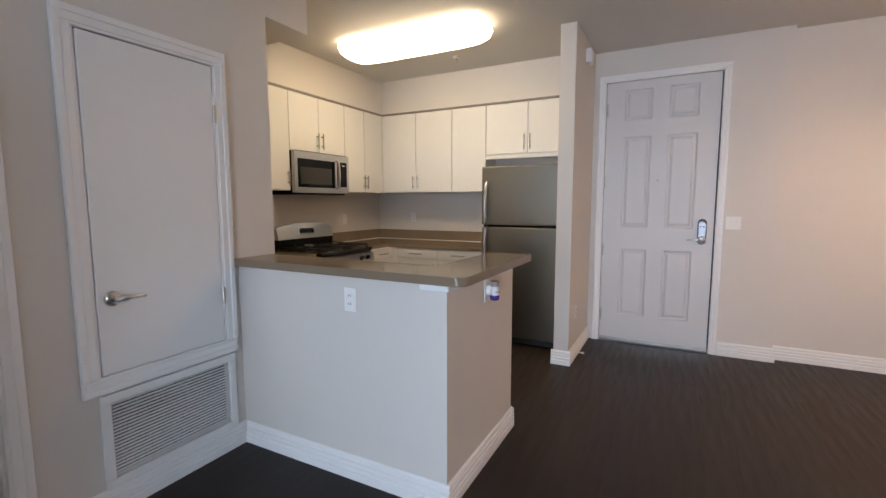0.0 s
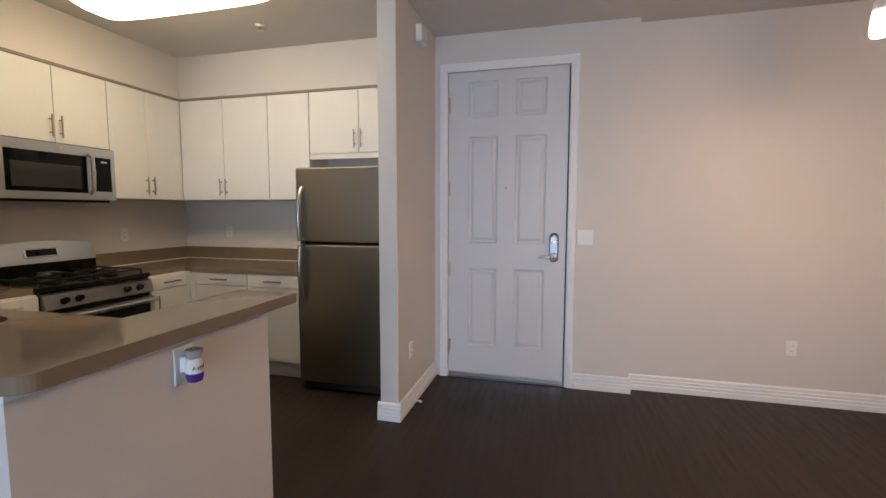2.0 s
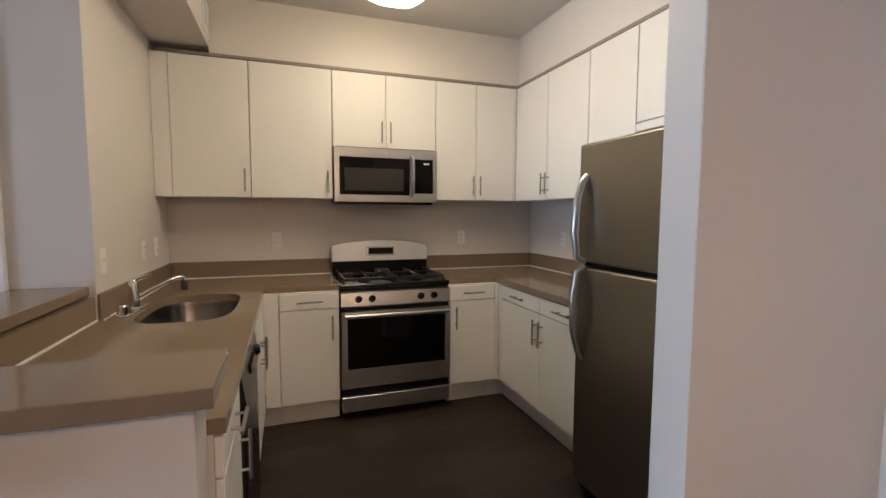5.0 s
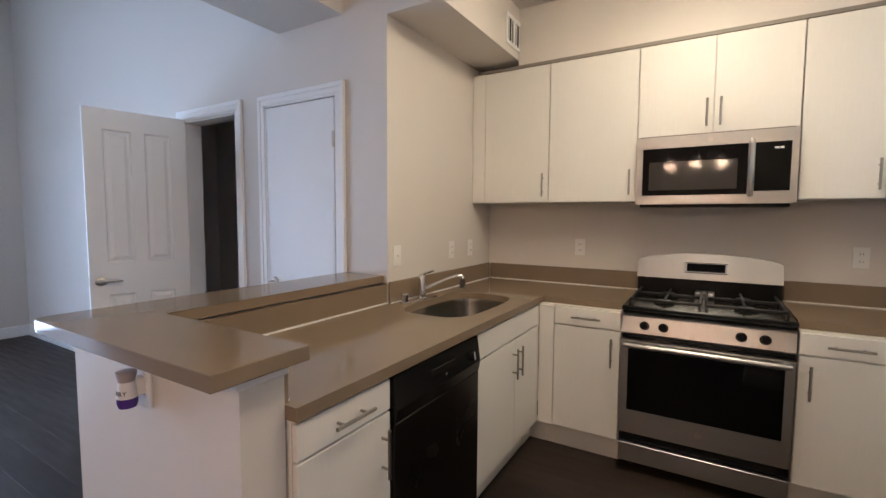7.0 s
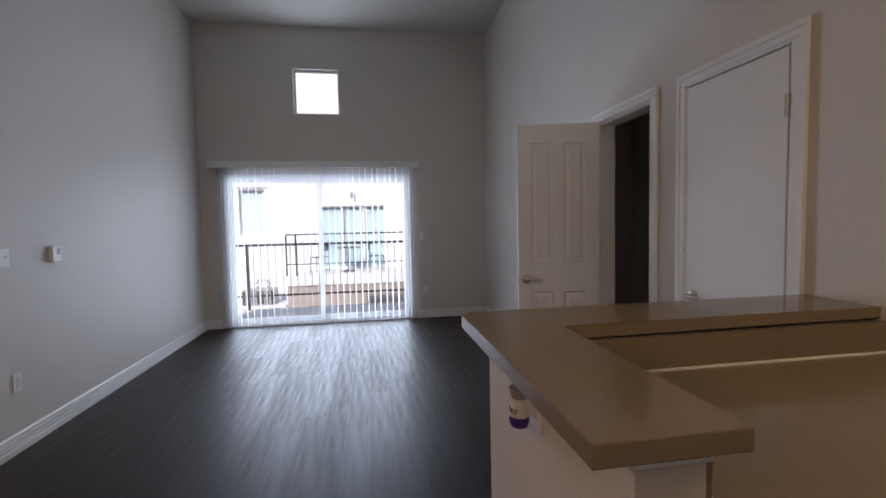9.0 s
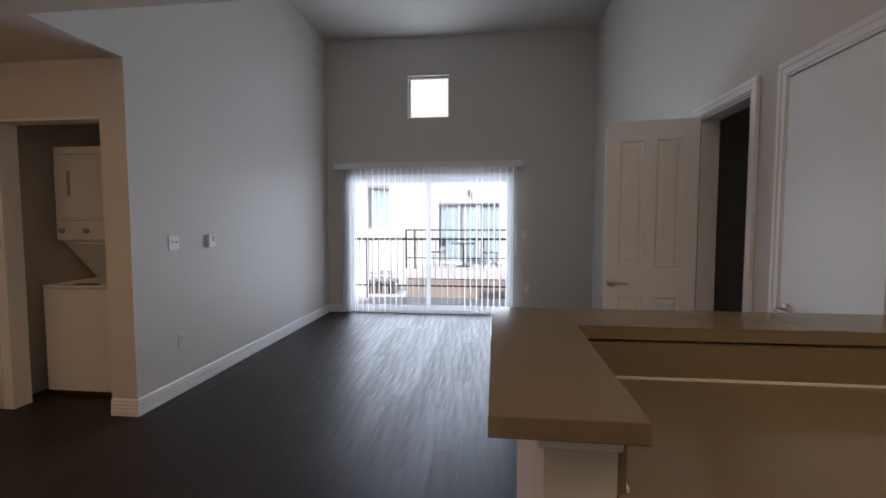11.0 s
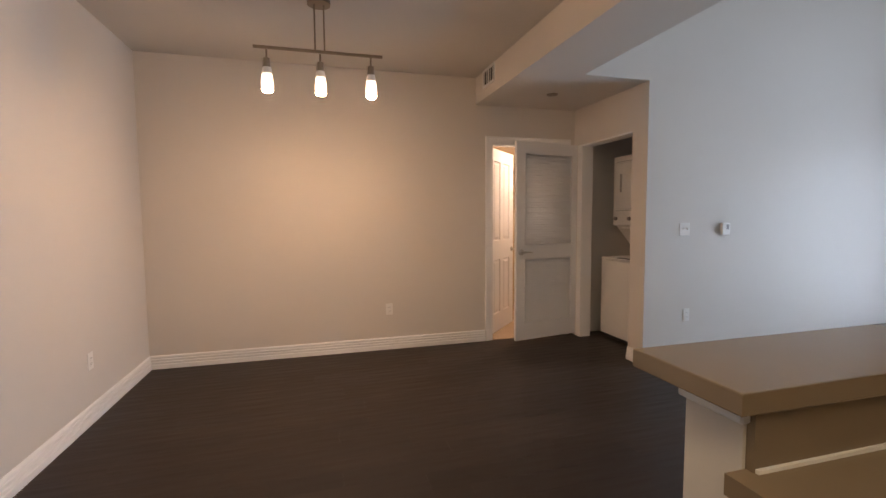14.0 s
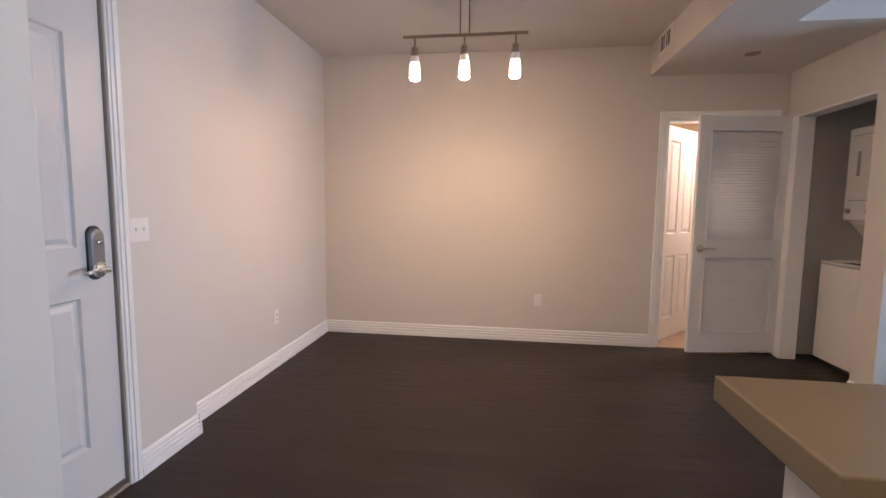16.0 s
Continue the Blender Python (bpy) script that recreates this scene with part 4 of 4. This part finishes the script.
bm = T([(0.02, -0.088, 0.715), (w - 0.02, -0.088, 0.715)], 0.014, 12)
for x in (0.035, w - 0.035):
    box(bm, x - 0.012, x + 0.012, -0.088, -0.048, 0.703, 0.727, bevel=0.003)
part("handle", bm, STEEL, od, "stainless bar handle", True)
bm = bmesh.new()
rings(bm, [[(x, -0.03, 0.765), (x, -0.045, 0.775), (x, -0.028, 0.86), (x, 0.0, 0.875), (x, 0.0, 0.765)] for x in (0.002, w - 0.002)])
cp = part("control_panel", bm, STEEL, rg, "stainless knob panel")
for x in (0.115, 0.205, w - 0.215, w - 0.12):
    bm = bmesh.new()
    rings(bm, [circle((x, -0.037 - d, 0.818 + d * 0.2), Vector((1, 0, 0)), Vector((0, 0, 1)), r, 18) for d, r in ((0, 0.024), (0.008, 0.024), (0.012, 0.020), (0.03, 0.018))])
    part("knob", bm, BLACK, cp, "black burner knob", True)
part("cooktop", B(-0.004, w + 0.004, -0.02, 0.60, 0.888, 0.915, bevel=0.006), BLACK, rg, "black enamel cooktop")
for x in (0.19, w - 0.19):
    for y in (0.14, 0.43):
        part("burner", L([(0.05, 0.914), (0.05, 0.924), (0.036, 0.926), (0.036, 0.934), (0.03, 0.937)], (x, y, 0), 20), IRON, rg, "black burner cap")
for x0 in (0.025, w / 2 + 0.008):
    bm = bmesh.new()
    x1 = x0 + w / 2 - 0.035
    for y in (0.03, 0.285, 0.555):
        box(bm, x0, x1, y - 0.006, y + 0.006, 0.938, 0.952, bevel=0.003)
    for x in (x0 + 0.006, (x0 + x1) / 2, x1 - 0.006):
        box(bm, x - 0.006, x + 0.006, 0.03, 0.555, 0.938, 0.952, bevel=0.003)
    for x in (x0 + 0.006, x1 - 0.006):
        for y in (0.03, 0.285, 0.555):
            box(bm, x - 0.006, x + 0.006, y - 0.006, y + 0.006, 0.914, 0.94)
    part("grate", bm, IRON, rg, "cast iron grate")
part("centre_griddle", B(w / 2 - 0.05, w / 2 + 0.05, 0.42, 0.55, 0.916, 0.95, bevel=0.006), STEEL, rg)
bm = bmesh.new()
top = [(x / 20 * w, 1.125 + 0.045 * (1 - (2 * x / 20 - 1) ** 2) ** 0.7) for x in range(21)]
front = [(0.0, 1.015)] + top + [(w, 1.015)]
rings(bm, [[(x, 0.512 + (z - 1.015) * 0.27, z) for x, z in front], [(x, 0.598, z) for x, z in front]])
bg = part("backguard", bm, STEEL, rg, "stainless backguard with curved top")
part("backguard_base", B(0.004, w - 0.004, 0.515, 0.598, 0.915, 1.015), BLACK, rg)
part("clock_bezel", B(-0.115, 0.115, -0.006, 0.01, -0.034, 0.034, bevel=0.005, seg=2), CHROME, bg, "bright clock bezel", m=pose(w / 2, 0.5301, 1.086, -15.1))
part("clock_glass", B(-0.10, 0.10, -0.0085, 0.004, -0.024, 0.026, bevel=0.002), BLACKGLASS, bg, "dark clock display", m=pose(w / 2, 0.5301, 1.086, -15.1))

# microwave
mw = thing("microwave", pose(-2.945, 3.117, 1.462, 0, 0, 90), "stainless over-the-range microwave with black glass door", "microwave")
w, h = 0.757, 0.388
part("body", B(0.002, w - 0.002, 0.03, 0.33, 0.006, h), BLACK, mw)
part("underside", B(0.02, w - 0.02, 0.035, 0.32, -0.012, 0.006), BLACK, mw, "dark vented underside")
dp = part("door", holed(bmesh.new(), "x", 0, w, -0.01, 0.028, 0.006, h, [(0.035, 0.545, 0.055, 0.322), (0.575, w - 0.03, 0.07, 0.322)]), STEEL, mw, "stainless front frame")
part("glass", B(0.035, 0.545, -0.007, 0.026, 0.055, 0.322), BLACKGLASS, dp, "black door glass")
part("screen", B(0.07, 0.50, -0.0085, -0.006, 0.085, 0.245), GREYGLASS, dp, "grey screened window")
kp = part("keypad", B(0.575, w - 0.03, -0.007, 0.026, 0.07, 0.322), BLACKGLASS, mw, "black control panel")
part("display", B(0.655, 0.675, -0.009, -0.006, 0.285, 0.295), LABEL, kp, "pale display digits")
part("display", B(0.68, 0.695, -0.009, -0.006, 0.285, 0.295), LABEL, kp, "pale display digits")
part("handle", T([(0.56, -0.012, 0.05), (0.56, -0.045, 0.075), (0.56, -0.052, 0.2), (0.56, -0.045, 0.312), (0.56, -0.012, 0.335)], 0.014, 12), STEEL, mw, "curved stainless handle", True)
bm = bmesh.new()
rings(bm, [circle((0.37, -0.01 - d, 0.356), Vector((1, 0, 0)), Vector((0, 0, 1)), 0.013, 16) for d in (0, 0.003)])
part("badge", bm, NICKEL, mw, "round metal badge")
part("top_vent", B(0.02, w - 0.02, -0.006, 0.03, h, h + 0.004), BLACK, mw)

# refrigerator
fr = thing("refrigerator", pose(-1.512, 4.18, 0), "satin stainless top-freezer refrigerator", "refrigerator")
w = 0.755
part("body", B(0.003, w - 0.003, 0.0, 0.66, 0.03, 1.70, bevel=0.004), APPGREY, fr, "dark grey cabinet sides")
part("freezer_door", B(0, w, -0.065, -0.006, 1.160, 1.712, bevel=0.012, seg=3), FRSTEEL, fr, "stainless freezer door")
part("door", B(0, w, -0.065, -0.006, 0.075, 1.136, bevel=0.012, seg=3), FRSTEEL, fr, "stainless refrigerator door")
part("gasket", B(0.01, w - 0.01, -0.025, 0.0, 1.130, 1.166), BLACK, fr, "black gap between the doors")
part("kick_grille", B(0.01, w - 0.01, -0.02, 0.02, 0.015, 0.07), RUBBER, fr)
for x in (0.06, w - 0.06):
    part("foot", L([(0.02, 0), (0.02, 0.03)], (x, 0.03, 0), 10), RUBBER, fr)
part("hinge_cover", B(w - 0.1, w - 0.02, -0.05, 0.02, 1.712, 1.73, bevel=0.005), APPGREY, fr)
part("handle", T([(0.055, -0.06, 1.165), (0.055, -0.105, 1.18), (0.055, -0.125, 1.30), (0.055, -0.115, 1.44), (0.055, -0.09, 1.53), (0.055, -0.06, 1.565)], [0.014, 0.016, 0.017, 0.017, 0.016, 0.016], 12), STEEL, fr, "curved stainless handle", True)
part("handle", T([(0.055, -0.06, 1.132), (0.055, -0.105, 1.115), (0.055, -0.125, 0.99), (0.055, -0.115, 0.83), (0.055, -0.09, 0.74), (0.055, -0.06, 0.70)], [0.014, 0.016, 0.017, 0.017, 0.016, 0.016], 12), STEEL, fr, "curved stainless handle", True)

# dishwasher
dw = thing("dishwasher", pose(-1.20, 2.635, 0, 0, 0, 180), "black-topped stainless dishwasher under the counter", "dishwasher")
w = 0.615
part("body", B(0.005, w - 0.005, 0.02, 0.56, 0.09, 0.868), BLACK, dw)
bm = bmesh.new()
rings(bm, [[(x, 0.02, 0.715), (x, -0.02, 0.715), (x, -0.028, 0.76), (x, -0.012, 0.868), (x, 0.02, 0.868)] for x in (0.004, w - 0.004)])
cpn = part("control_panel", bm, BLACK, dw, "glossy black control panel")
dial = part("dial", L([(0.022, 0), (0.021, 0.012), (0.016, 0.018)], n=18), BLACK, cpn, "black cycle dial", True, m=pose(0.535, -0.021, 0.80, 83))
part("pointer", B(-0.002, 0.002, -0.016, 0.016, 0.018, 0.0195), LABEL, dial, "pale pointer line")
part("latch", B(0.22, 0.40, -0.027, -0.015, 0.80, 0.83, bevel=0.004), BLACK, cpn)
part("button", L([(0.006, 0), (0.006, 0.004)], n=10), CHROME, cpn, m=pose(w - 0.3, -0.026, 0.79, 90))
part("door", B(0.004, w - 0.004, -0.02, 0.02, 0.125, 0.712, bevel=0.004), mat("dark stainless", (0.06, 0.058, 0.054), 0.27, 1.0, vary=0.03, fine=5, bump=0, rough_vary=0.015), dw, "dark stainless door")
part("toe_panel", B(0.01, w - 0.01, 0.03, 0.06, 0.0, 0.12), BLACK, dw)

# kitchen ceiling light
kl = thing("ceiling_light", pose(-1.87, 3.43, LOW), "long lit fluorescent ceiling light with frosted diffuser", "ceiling light")
part("tray", B(-0.64, 0.64, -0.16, 0.16, -0.03, 0, bevel=0.004), TRIM, kl, "white metal tray")
bm = bmesh.new()
rings(bm, [superloop(0, 0, a, b, z, 56, e) for a, b, z, e in ((0.67, 0.195, -0.012, 7), (0.68, 0.205, -0.05, 7), (0.665, 0.19, -0.10, 6))], cap=False)
part("diffuser_side", bm, DIFFUSERSIDE, kl, "glowing acrylic side of the diffuser", True)
bm = bmesh.new()
rings(bm, [superloop(0, 0, a, b, z, 56, e) for a, b, z, e in ((0.665, 0.19, -0.1005, 6), (0.62, 0.15, -0.135, 5), (0.4, 0.08, -0.148, 4))])
part("diffuser", bm, DIFFUSER, kl, "glowing acrylic diffuser", True)

# ---- dining lamp ----
dl = thing("pendant_light", pose(1.775, 3.27, LOW), "bronze three-bulb bar pendant light, lit", "pendant light")
part("canopy", L([(0.075, -0.03), (0.075, -0.004), (0.07, 0)], n=24), LAMPMETAL, dl)
for y in (-0.03, 0.03):
    part("rod", T([(0, y, -0.325), (0, y, -0.02)], 0.005, 8), LAMPMETAL, dl)
part("bar", B(-0.008, 0.008, -0.415, 0.415, -0.34, -0.322, bevel=0.002), LAMPMETAL, dl, "flat bronze bar")
for y in (-0.335, 0.0, 0.335):
    so = part("socket", L([(0.006, -0.345), (0.006, -0.395), (0.02, -0.40), (0.023, -0.455), (0.021, -0.46)], (0, y, 0), 16), LAMPMETAL, dl, "bronze lamp socket", True)
    part("clip", B(-0.004, 0.004, y + 0.024, y + 0.028, -0.46, -0.40), CHROME, so)
    part("neck", L([(0.026, -0.458), (0.030, -0.475), (0.032, -0.50)], (0, y, 0), 20), PLASTIC, so, "frosted glass shade neck", True)
    part("shade", L([(0.032, -0.501), (0.037, -0.54), (0.039, -0.575), (0.036, -0.60)], (0, y, 0), 20), SHADEGLASS, so, "glowing frosted glass shade", True)
    part("bulb", L([(0.035, -0.601), (0.028, -0.612), (0.012, -0.617)], (0, y, 0), 20), FROST, so, "bright bulb at the shade mouth", True)

# ---- laundry machines ----
wd = thing("washer_dryer", pose(2.315, 0.245, 0), "white stacked washer and dryer in the closet", "washer dryer")
w = 0.66
part("washer", B(0, w, 0, -0.60, 0.035, 0.865, bevel=0.012, seg=2), APPLIANCE, wd, "white washer cabinet")
part("plinth", B(0.03, w - 0.03, -0.03, -0.58, 0.0, 0.035), RUBBER, wd, "dark recessed base")
part("washer_top", B(0, w, 0, -0.60, 0.869, 0.888, bevel=0.006, seg=2), APPLIANCE, wd, "white washer top")
part("lid", B(0.05, w - 0.05, -0.10, -0.48, 0.888, 0.898, bevel=0.004), APPLIANCE, wd, "white washer lid")
part("lid_recess", B(0.22, 0.44, -0.04, -0.095, 0.887, 0.892), DARKHOLE, wd, "dark finger recess")
bm = bmesh.new()
rings(bm, [[(x, -0.17, 1.232), (x, -0.46, 0.90), (x, -0.58, 0.90), (x, -0.58, 1.232)] for x in (0.03, w - 0.03)])
part("sloping_support", bm, APPLIANCE, wd, "white sloping panel between washer and dryer")
part("slope_trim", B(0.12, w - 0.12, -0.165, -0.22, 1.205, 1.218, bevel=0.003), APPLIANCE, wd)
dy = part("dryer", B(0, w, -0.14, -0.60, 1.235, 1.995, bevel=0.012, seg=2), APPLIANCE, wd, "white dryer cabinet")
for x in (0.12, 0.38, 0.60):
    part("knob", L([(0.022, 0), (0.02, 0.02), (0.008, 0.022)], n=16), CAPGREY, dy, "grey dial", m=pose(x, -0.14, 1.315, -90))
part("control_strip", B(0.05, w - 0.05, -0.138, -0.145, 1.398, 1.404), APPGREY, dy, "grey seam under the dryer door")
part("door", B(0.06, w - 0.06, -0.126, -0.145, 1.415, 1.92, bevel=0.008, seg=2), APPLIANCE, dy, "white dryer door")
part("top_seam", B(0.05, w - 0.05, -0.138, -0.145, 1.93, 1.936), APPGREY, dy, "grey seam above the dryer door")
part("handle", B(w - 0.165, w - 0.135, -0.116, -0.127, 1.60, 1.80, bevel=0.005), APPGREY, dy, "grey door grip")

# ---- wall plates and small fixtures ----


def plate(m, label, kind="outlet", w=0.07):
    o = thing("wall_outlet" if kind == "outlet" else "light_switch", m, label, kind, "wall plates")
    part("plate", B(-w / 2, w / 2, -0.006, 0, -0.0575, 0.0575, bevel=0.002), PLASTIC, o)
    if kind == "outlet":
        for z in (-0.02, 0.02):
            s = part("socket", L([(0.0165, 0), (0.016, 0.003)], n=16), PLASTIC, o, m=pose(0, -0.006, z, 90))
            bm = B(-0.0075, -0.005, -0.0098, -0.008, z - 0.005, z + 0.005)
            box(bm, 0.005, 0.0075, -0.0098, -0.008, z - 0.005, z + 0.005)
            part("slot", bm, DARKHOLE, o, "dark pin slots")
    else:
        for i in range(round(w / 0.0575) if w > 0.08 else 1):
            x = (i - (round(w / 0.0575) - 1) / 2) * 0.046 if w > 0.08 else 0
            part("toggle", B(x - 0.005, x + 0.005, -0.018, -0.005, -0.004, 0.012, bevel=0.002), PLASTIC, o, "white toggle")
    return o


o = plate(pose(3.10, 2.638, 0.414, 0, 0, -90), "white wall outlet on the greige wall")
for m in (pose(2.05, 4.80, 0.41), pose(1.935, 0.066, 0.434, 0, 0, -90), pose(-0.587, 4.06, 0.41, 0, 0, 90), pose(-3.28, 2.72, 1.18, 0, 0, 90), pose(-3.28, 4.208, 1.18, 0, 0, 90),
          pose(-2.758, 4.89, 1.185), pose(-2.68, 2.01, 1.168, 0, 0, 180), pose(-2.95, 2.01, 1.168, 0, 0, 180), pose(-1.20, 1.752, 0.912), pose(-0.68, 2.20, 0.925, 0, 0, 90), pose(-1.064, -3.23, 0.41, 0, 0, 180)):
    copy_thing(o, m)
plate(pose(0.608, 4.70, 1.192), "white double light switch beside the entry door", "switch", 0.115)
plate(pose(1.935, 0.113, 1.222, 0, 0, -90), "white double light switch on the living wall", "switch", 0.115)
plate(pose(-2.073, 2.01, 1.17, 0, 0, 180), "white light switch over the counter", "switch")
plate(pose(-1.03, -3.23, 1.197, 0, 0, 180), "white light switch beside the sliding door", "switch")
th = thing("thermostat", pose(1.935, -0.335, 1.22, 0, 0, -90), "white digital thermostat on the living wall", "thermostat")
part("case", B(-0.045, 0.045, -0.03, 0, -0.055, 0.055, bevel=0.006, seg=2), PLASTIC, th)
part("screen", B(0.0, 0.03, -0.032, -0.029, -0.005, 0.04), APPGREY, th, "grey display")
sm = thing("door_chime", pose(-0.587, 4.26, 2.63, 0, 0, 90), "white door chime box on the wall end", "chime")
part("case", B(-0.07, 0.07, -0.05, 0, -0.06, 0.06, bevel=0.012, seg=2), PLASTIC, sm)


def sprinkler(m, label="white ceiling sprinkler head"):
    s = thing("sprinkler", m, label, "sprinkler", "ceiling sprinklers")
    part("escutcheon", L([(0.035, 0), (0.033, -0.006), (0.012, -0.012)], n=20), PLASTIC, s)
    part("head", L([(0.010, -0.01), (0.009, -0.035), (0.022, -0.038), (0.022, -0.041)], n=14), CHROME, s)
    return s


s = sprinkler(pose(-1.80, 4.15, LOW))
copy_thing(s, pose(0.50, 1.43, BEAM))
rd = thing("recessed_cover", pose(2.55, 1.12, BEAM), "flat round sprinkler cover in the dropped ceiling", "cover")
part("disc", L([(0.055, 0), (0.053, -0.005), (0.03, -0.007)], n=24), LAMPMETAL, rd)


def vent(m, w, h, n, label):
    v = thing("air_vent", m, label, "vent", "supply air vents")
    part("frame", holed(bmesh.new(), "x", -w / 2, w / 2, -0.01, 0, -h / 2, h / 2, [(-w / 2 + 0.022, w / 2 - 0.022, -h / 2 + 0.022, h / 2 - 0.022)]), TRIM, v)
    part("backing", B(-w / 2 + 0.02, w / 2 - 0.02, -0.002, 0.004, -h / 2 + 0.02, h / 2 - 0.02), DARKHOLE, v, "dark duct")
    for i in range(n):
        z = -w / 2 + 0.022 + (w - 0.044) * (i + 0.5) / n
        part("slat", B(z - 0.0015, z + 0.0015, -0.009, -0.003, -h / 2 + 0.02, h / 2 - 0.02), TRIM, v)
    part("mullion", B(-0.012, 0.012, -0.0105, -0.002, -h / 2 + 0.02, h / 2 - 0.02), TRIM, v)
    return v


vent(pose(-2.90, 2.345, 2.59, 0, 0, 180), 0.26, 0.19, 5, "white supply air vent in the soffit")
vent(pose(2.72, 1.70, 2.69, 0, 0, 180), 0.30, 0.17, 5, "white supply air vent in the beam")

# door stop on the wall end
ds = thing("spring_door_stop", pose(-0.576, 4.03, 0.06), "white spring door stop on the baseboard", "door stop")
part("spring", T([(0, 0, 0), (0.065, 0, -0.004)], 0.006, 10), PLASTIC, ds)
part("tip", T([(0.065, 0, -0.004), (0.08, 0, -0.005)], 0.009, 10), PLASTIC, ds)

# plug-in air freshener on the half wall
af = thing("air_freshener", pose(-0.674, 2.197, 0.93, 0, 0, 90) @ Matrix.Diagonal((0.8, 0.8, 0.8, 1)), "plug-in air freshener bottle with purple oil and hand-lettered label", "air freshener")
part("plug", B(-0.02, 0.02, -0.03, 0.0, -0.03, 0.03, bevel=0.006, seg=2), PLASTIC, af)
Yc = -0.05
part("cap", L([(0.024, 0.025), (0.030, 0.05), (0.031, 0.058), (0.026, 0.060)], (0, Yc, 0), 24), CAPGREY, af, "grey cap", True)
part("bottle", L([(0.012, -0.068), (0.026, -0.062), (0.031, -0.045), (0.030, -0.03)], (0, Yc, 0), 24), PURPLE, af, "purple oil in glass", True)
part("label", L([(0.030, -0.0295), (0.029, -0.01), (0.027, 0.01), (0.024, 0.0245)], (0, Yc, 0), 24), LABEL, af, "white paper label", True)
fc = bpy.data.curves.new("lettering", "FONT")
fc.body, fc.size, fc.extrude = "AVERY", 0.022, 0.0004
tmp = new("lettering", fc)
bpy.context.view_layer.update()
me = bpy.data.meshes.new_from_object(tmp.evaluated_get(bpy.context.evaluated_depsgraph_get()))
bpy.data.objects.remove(tmp)
wid = max(v.co.x for v in me.vertices)
for v in me.vertices:
    a = (v.co.x - wid / 2) / 0.0295
    r = 0.0297 + v.co.z
    v.co = (r * math.sin(a), Yc - r * math.cos(a), v.co.y - 0.017)
me.materials.append(INK)
txt = new("lettering", me)
txt.parent = af
tagged(txt, "black hand lettering")

# ---- floor planks ----
random.seed(12)
PW, PL = 0.152, 1.22
cache = {}


def plank(w, l):
    k = (round(w, 3), round(l, 3))
    if k not in cache:
        bm = bmesh.new()
        g, b = 0.0001, 0.0004
        rings(bm, [[(i, i, z), (w - i, i, z), (w - i, l - i, z), (i, l - i, z)] for i, z in ((g, -0.006), (g, -0.0002), (b, 0.0))])
        cache[k] = mesh_of("plank", bm, PLANK)
    return cache[k]


cuts = sorted({-3.28, -1.99, 1.935, 3.10, *[round(-3.28 + PW * i, 4) for i in range(1, 42)]})
for a, b in zip(cuts, cuts[1:]):
    if b - a < 0.004:
        continue
    mid = (a + b) / 2
    lo, hi = (2.01, 4.89) if mid < -1.99 else (-3.30, 4.80) if mid < 1.935 else (-0.5, 4.80)
    y = lo - random.choice((0, 0.2, 0.4, 0.6, 0.8, 1.0))
    while y < hi:
        s0, s1 = max(y, lo), min(y + PL, hi)
        if s1 - s0 > 0.02:
            ob = new("plank", plank(b - a, s1 - s0))
            ob.parent, ob.matrix_basis = floor, pose(a, s0, 0)
        y += PL
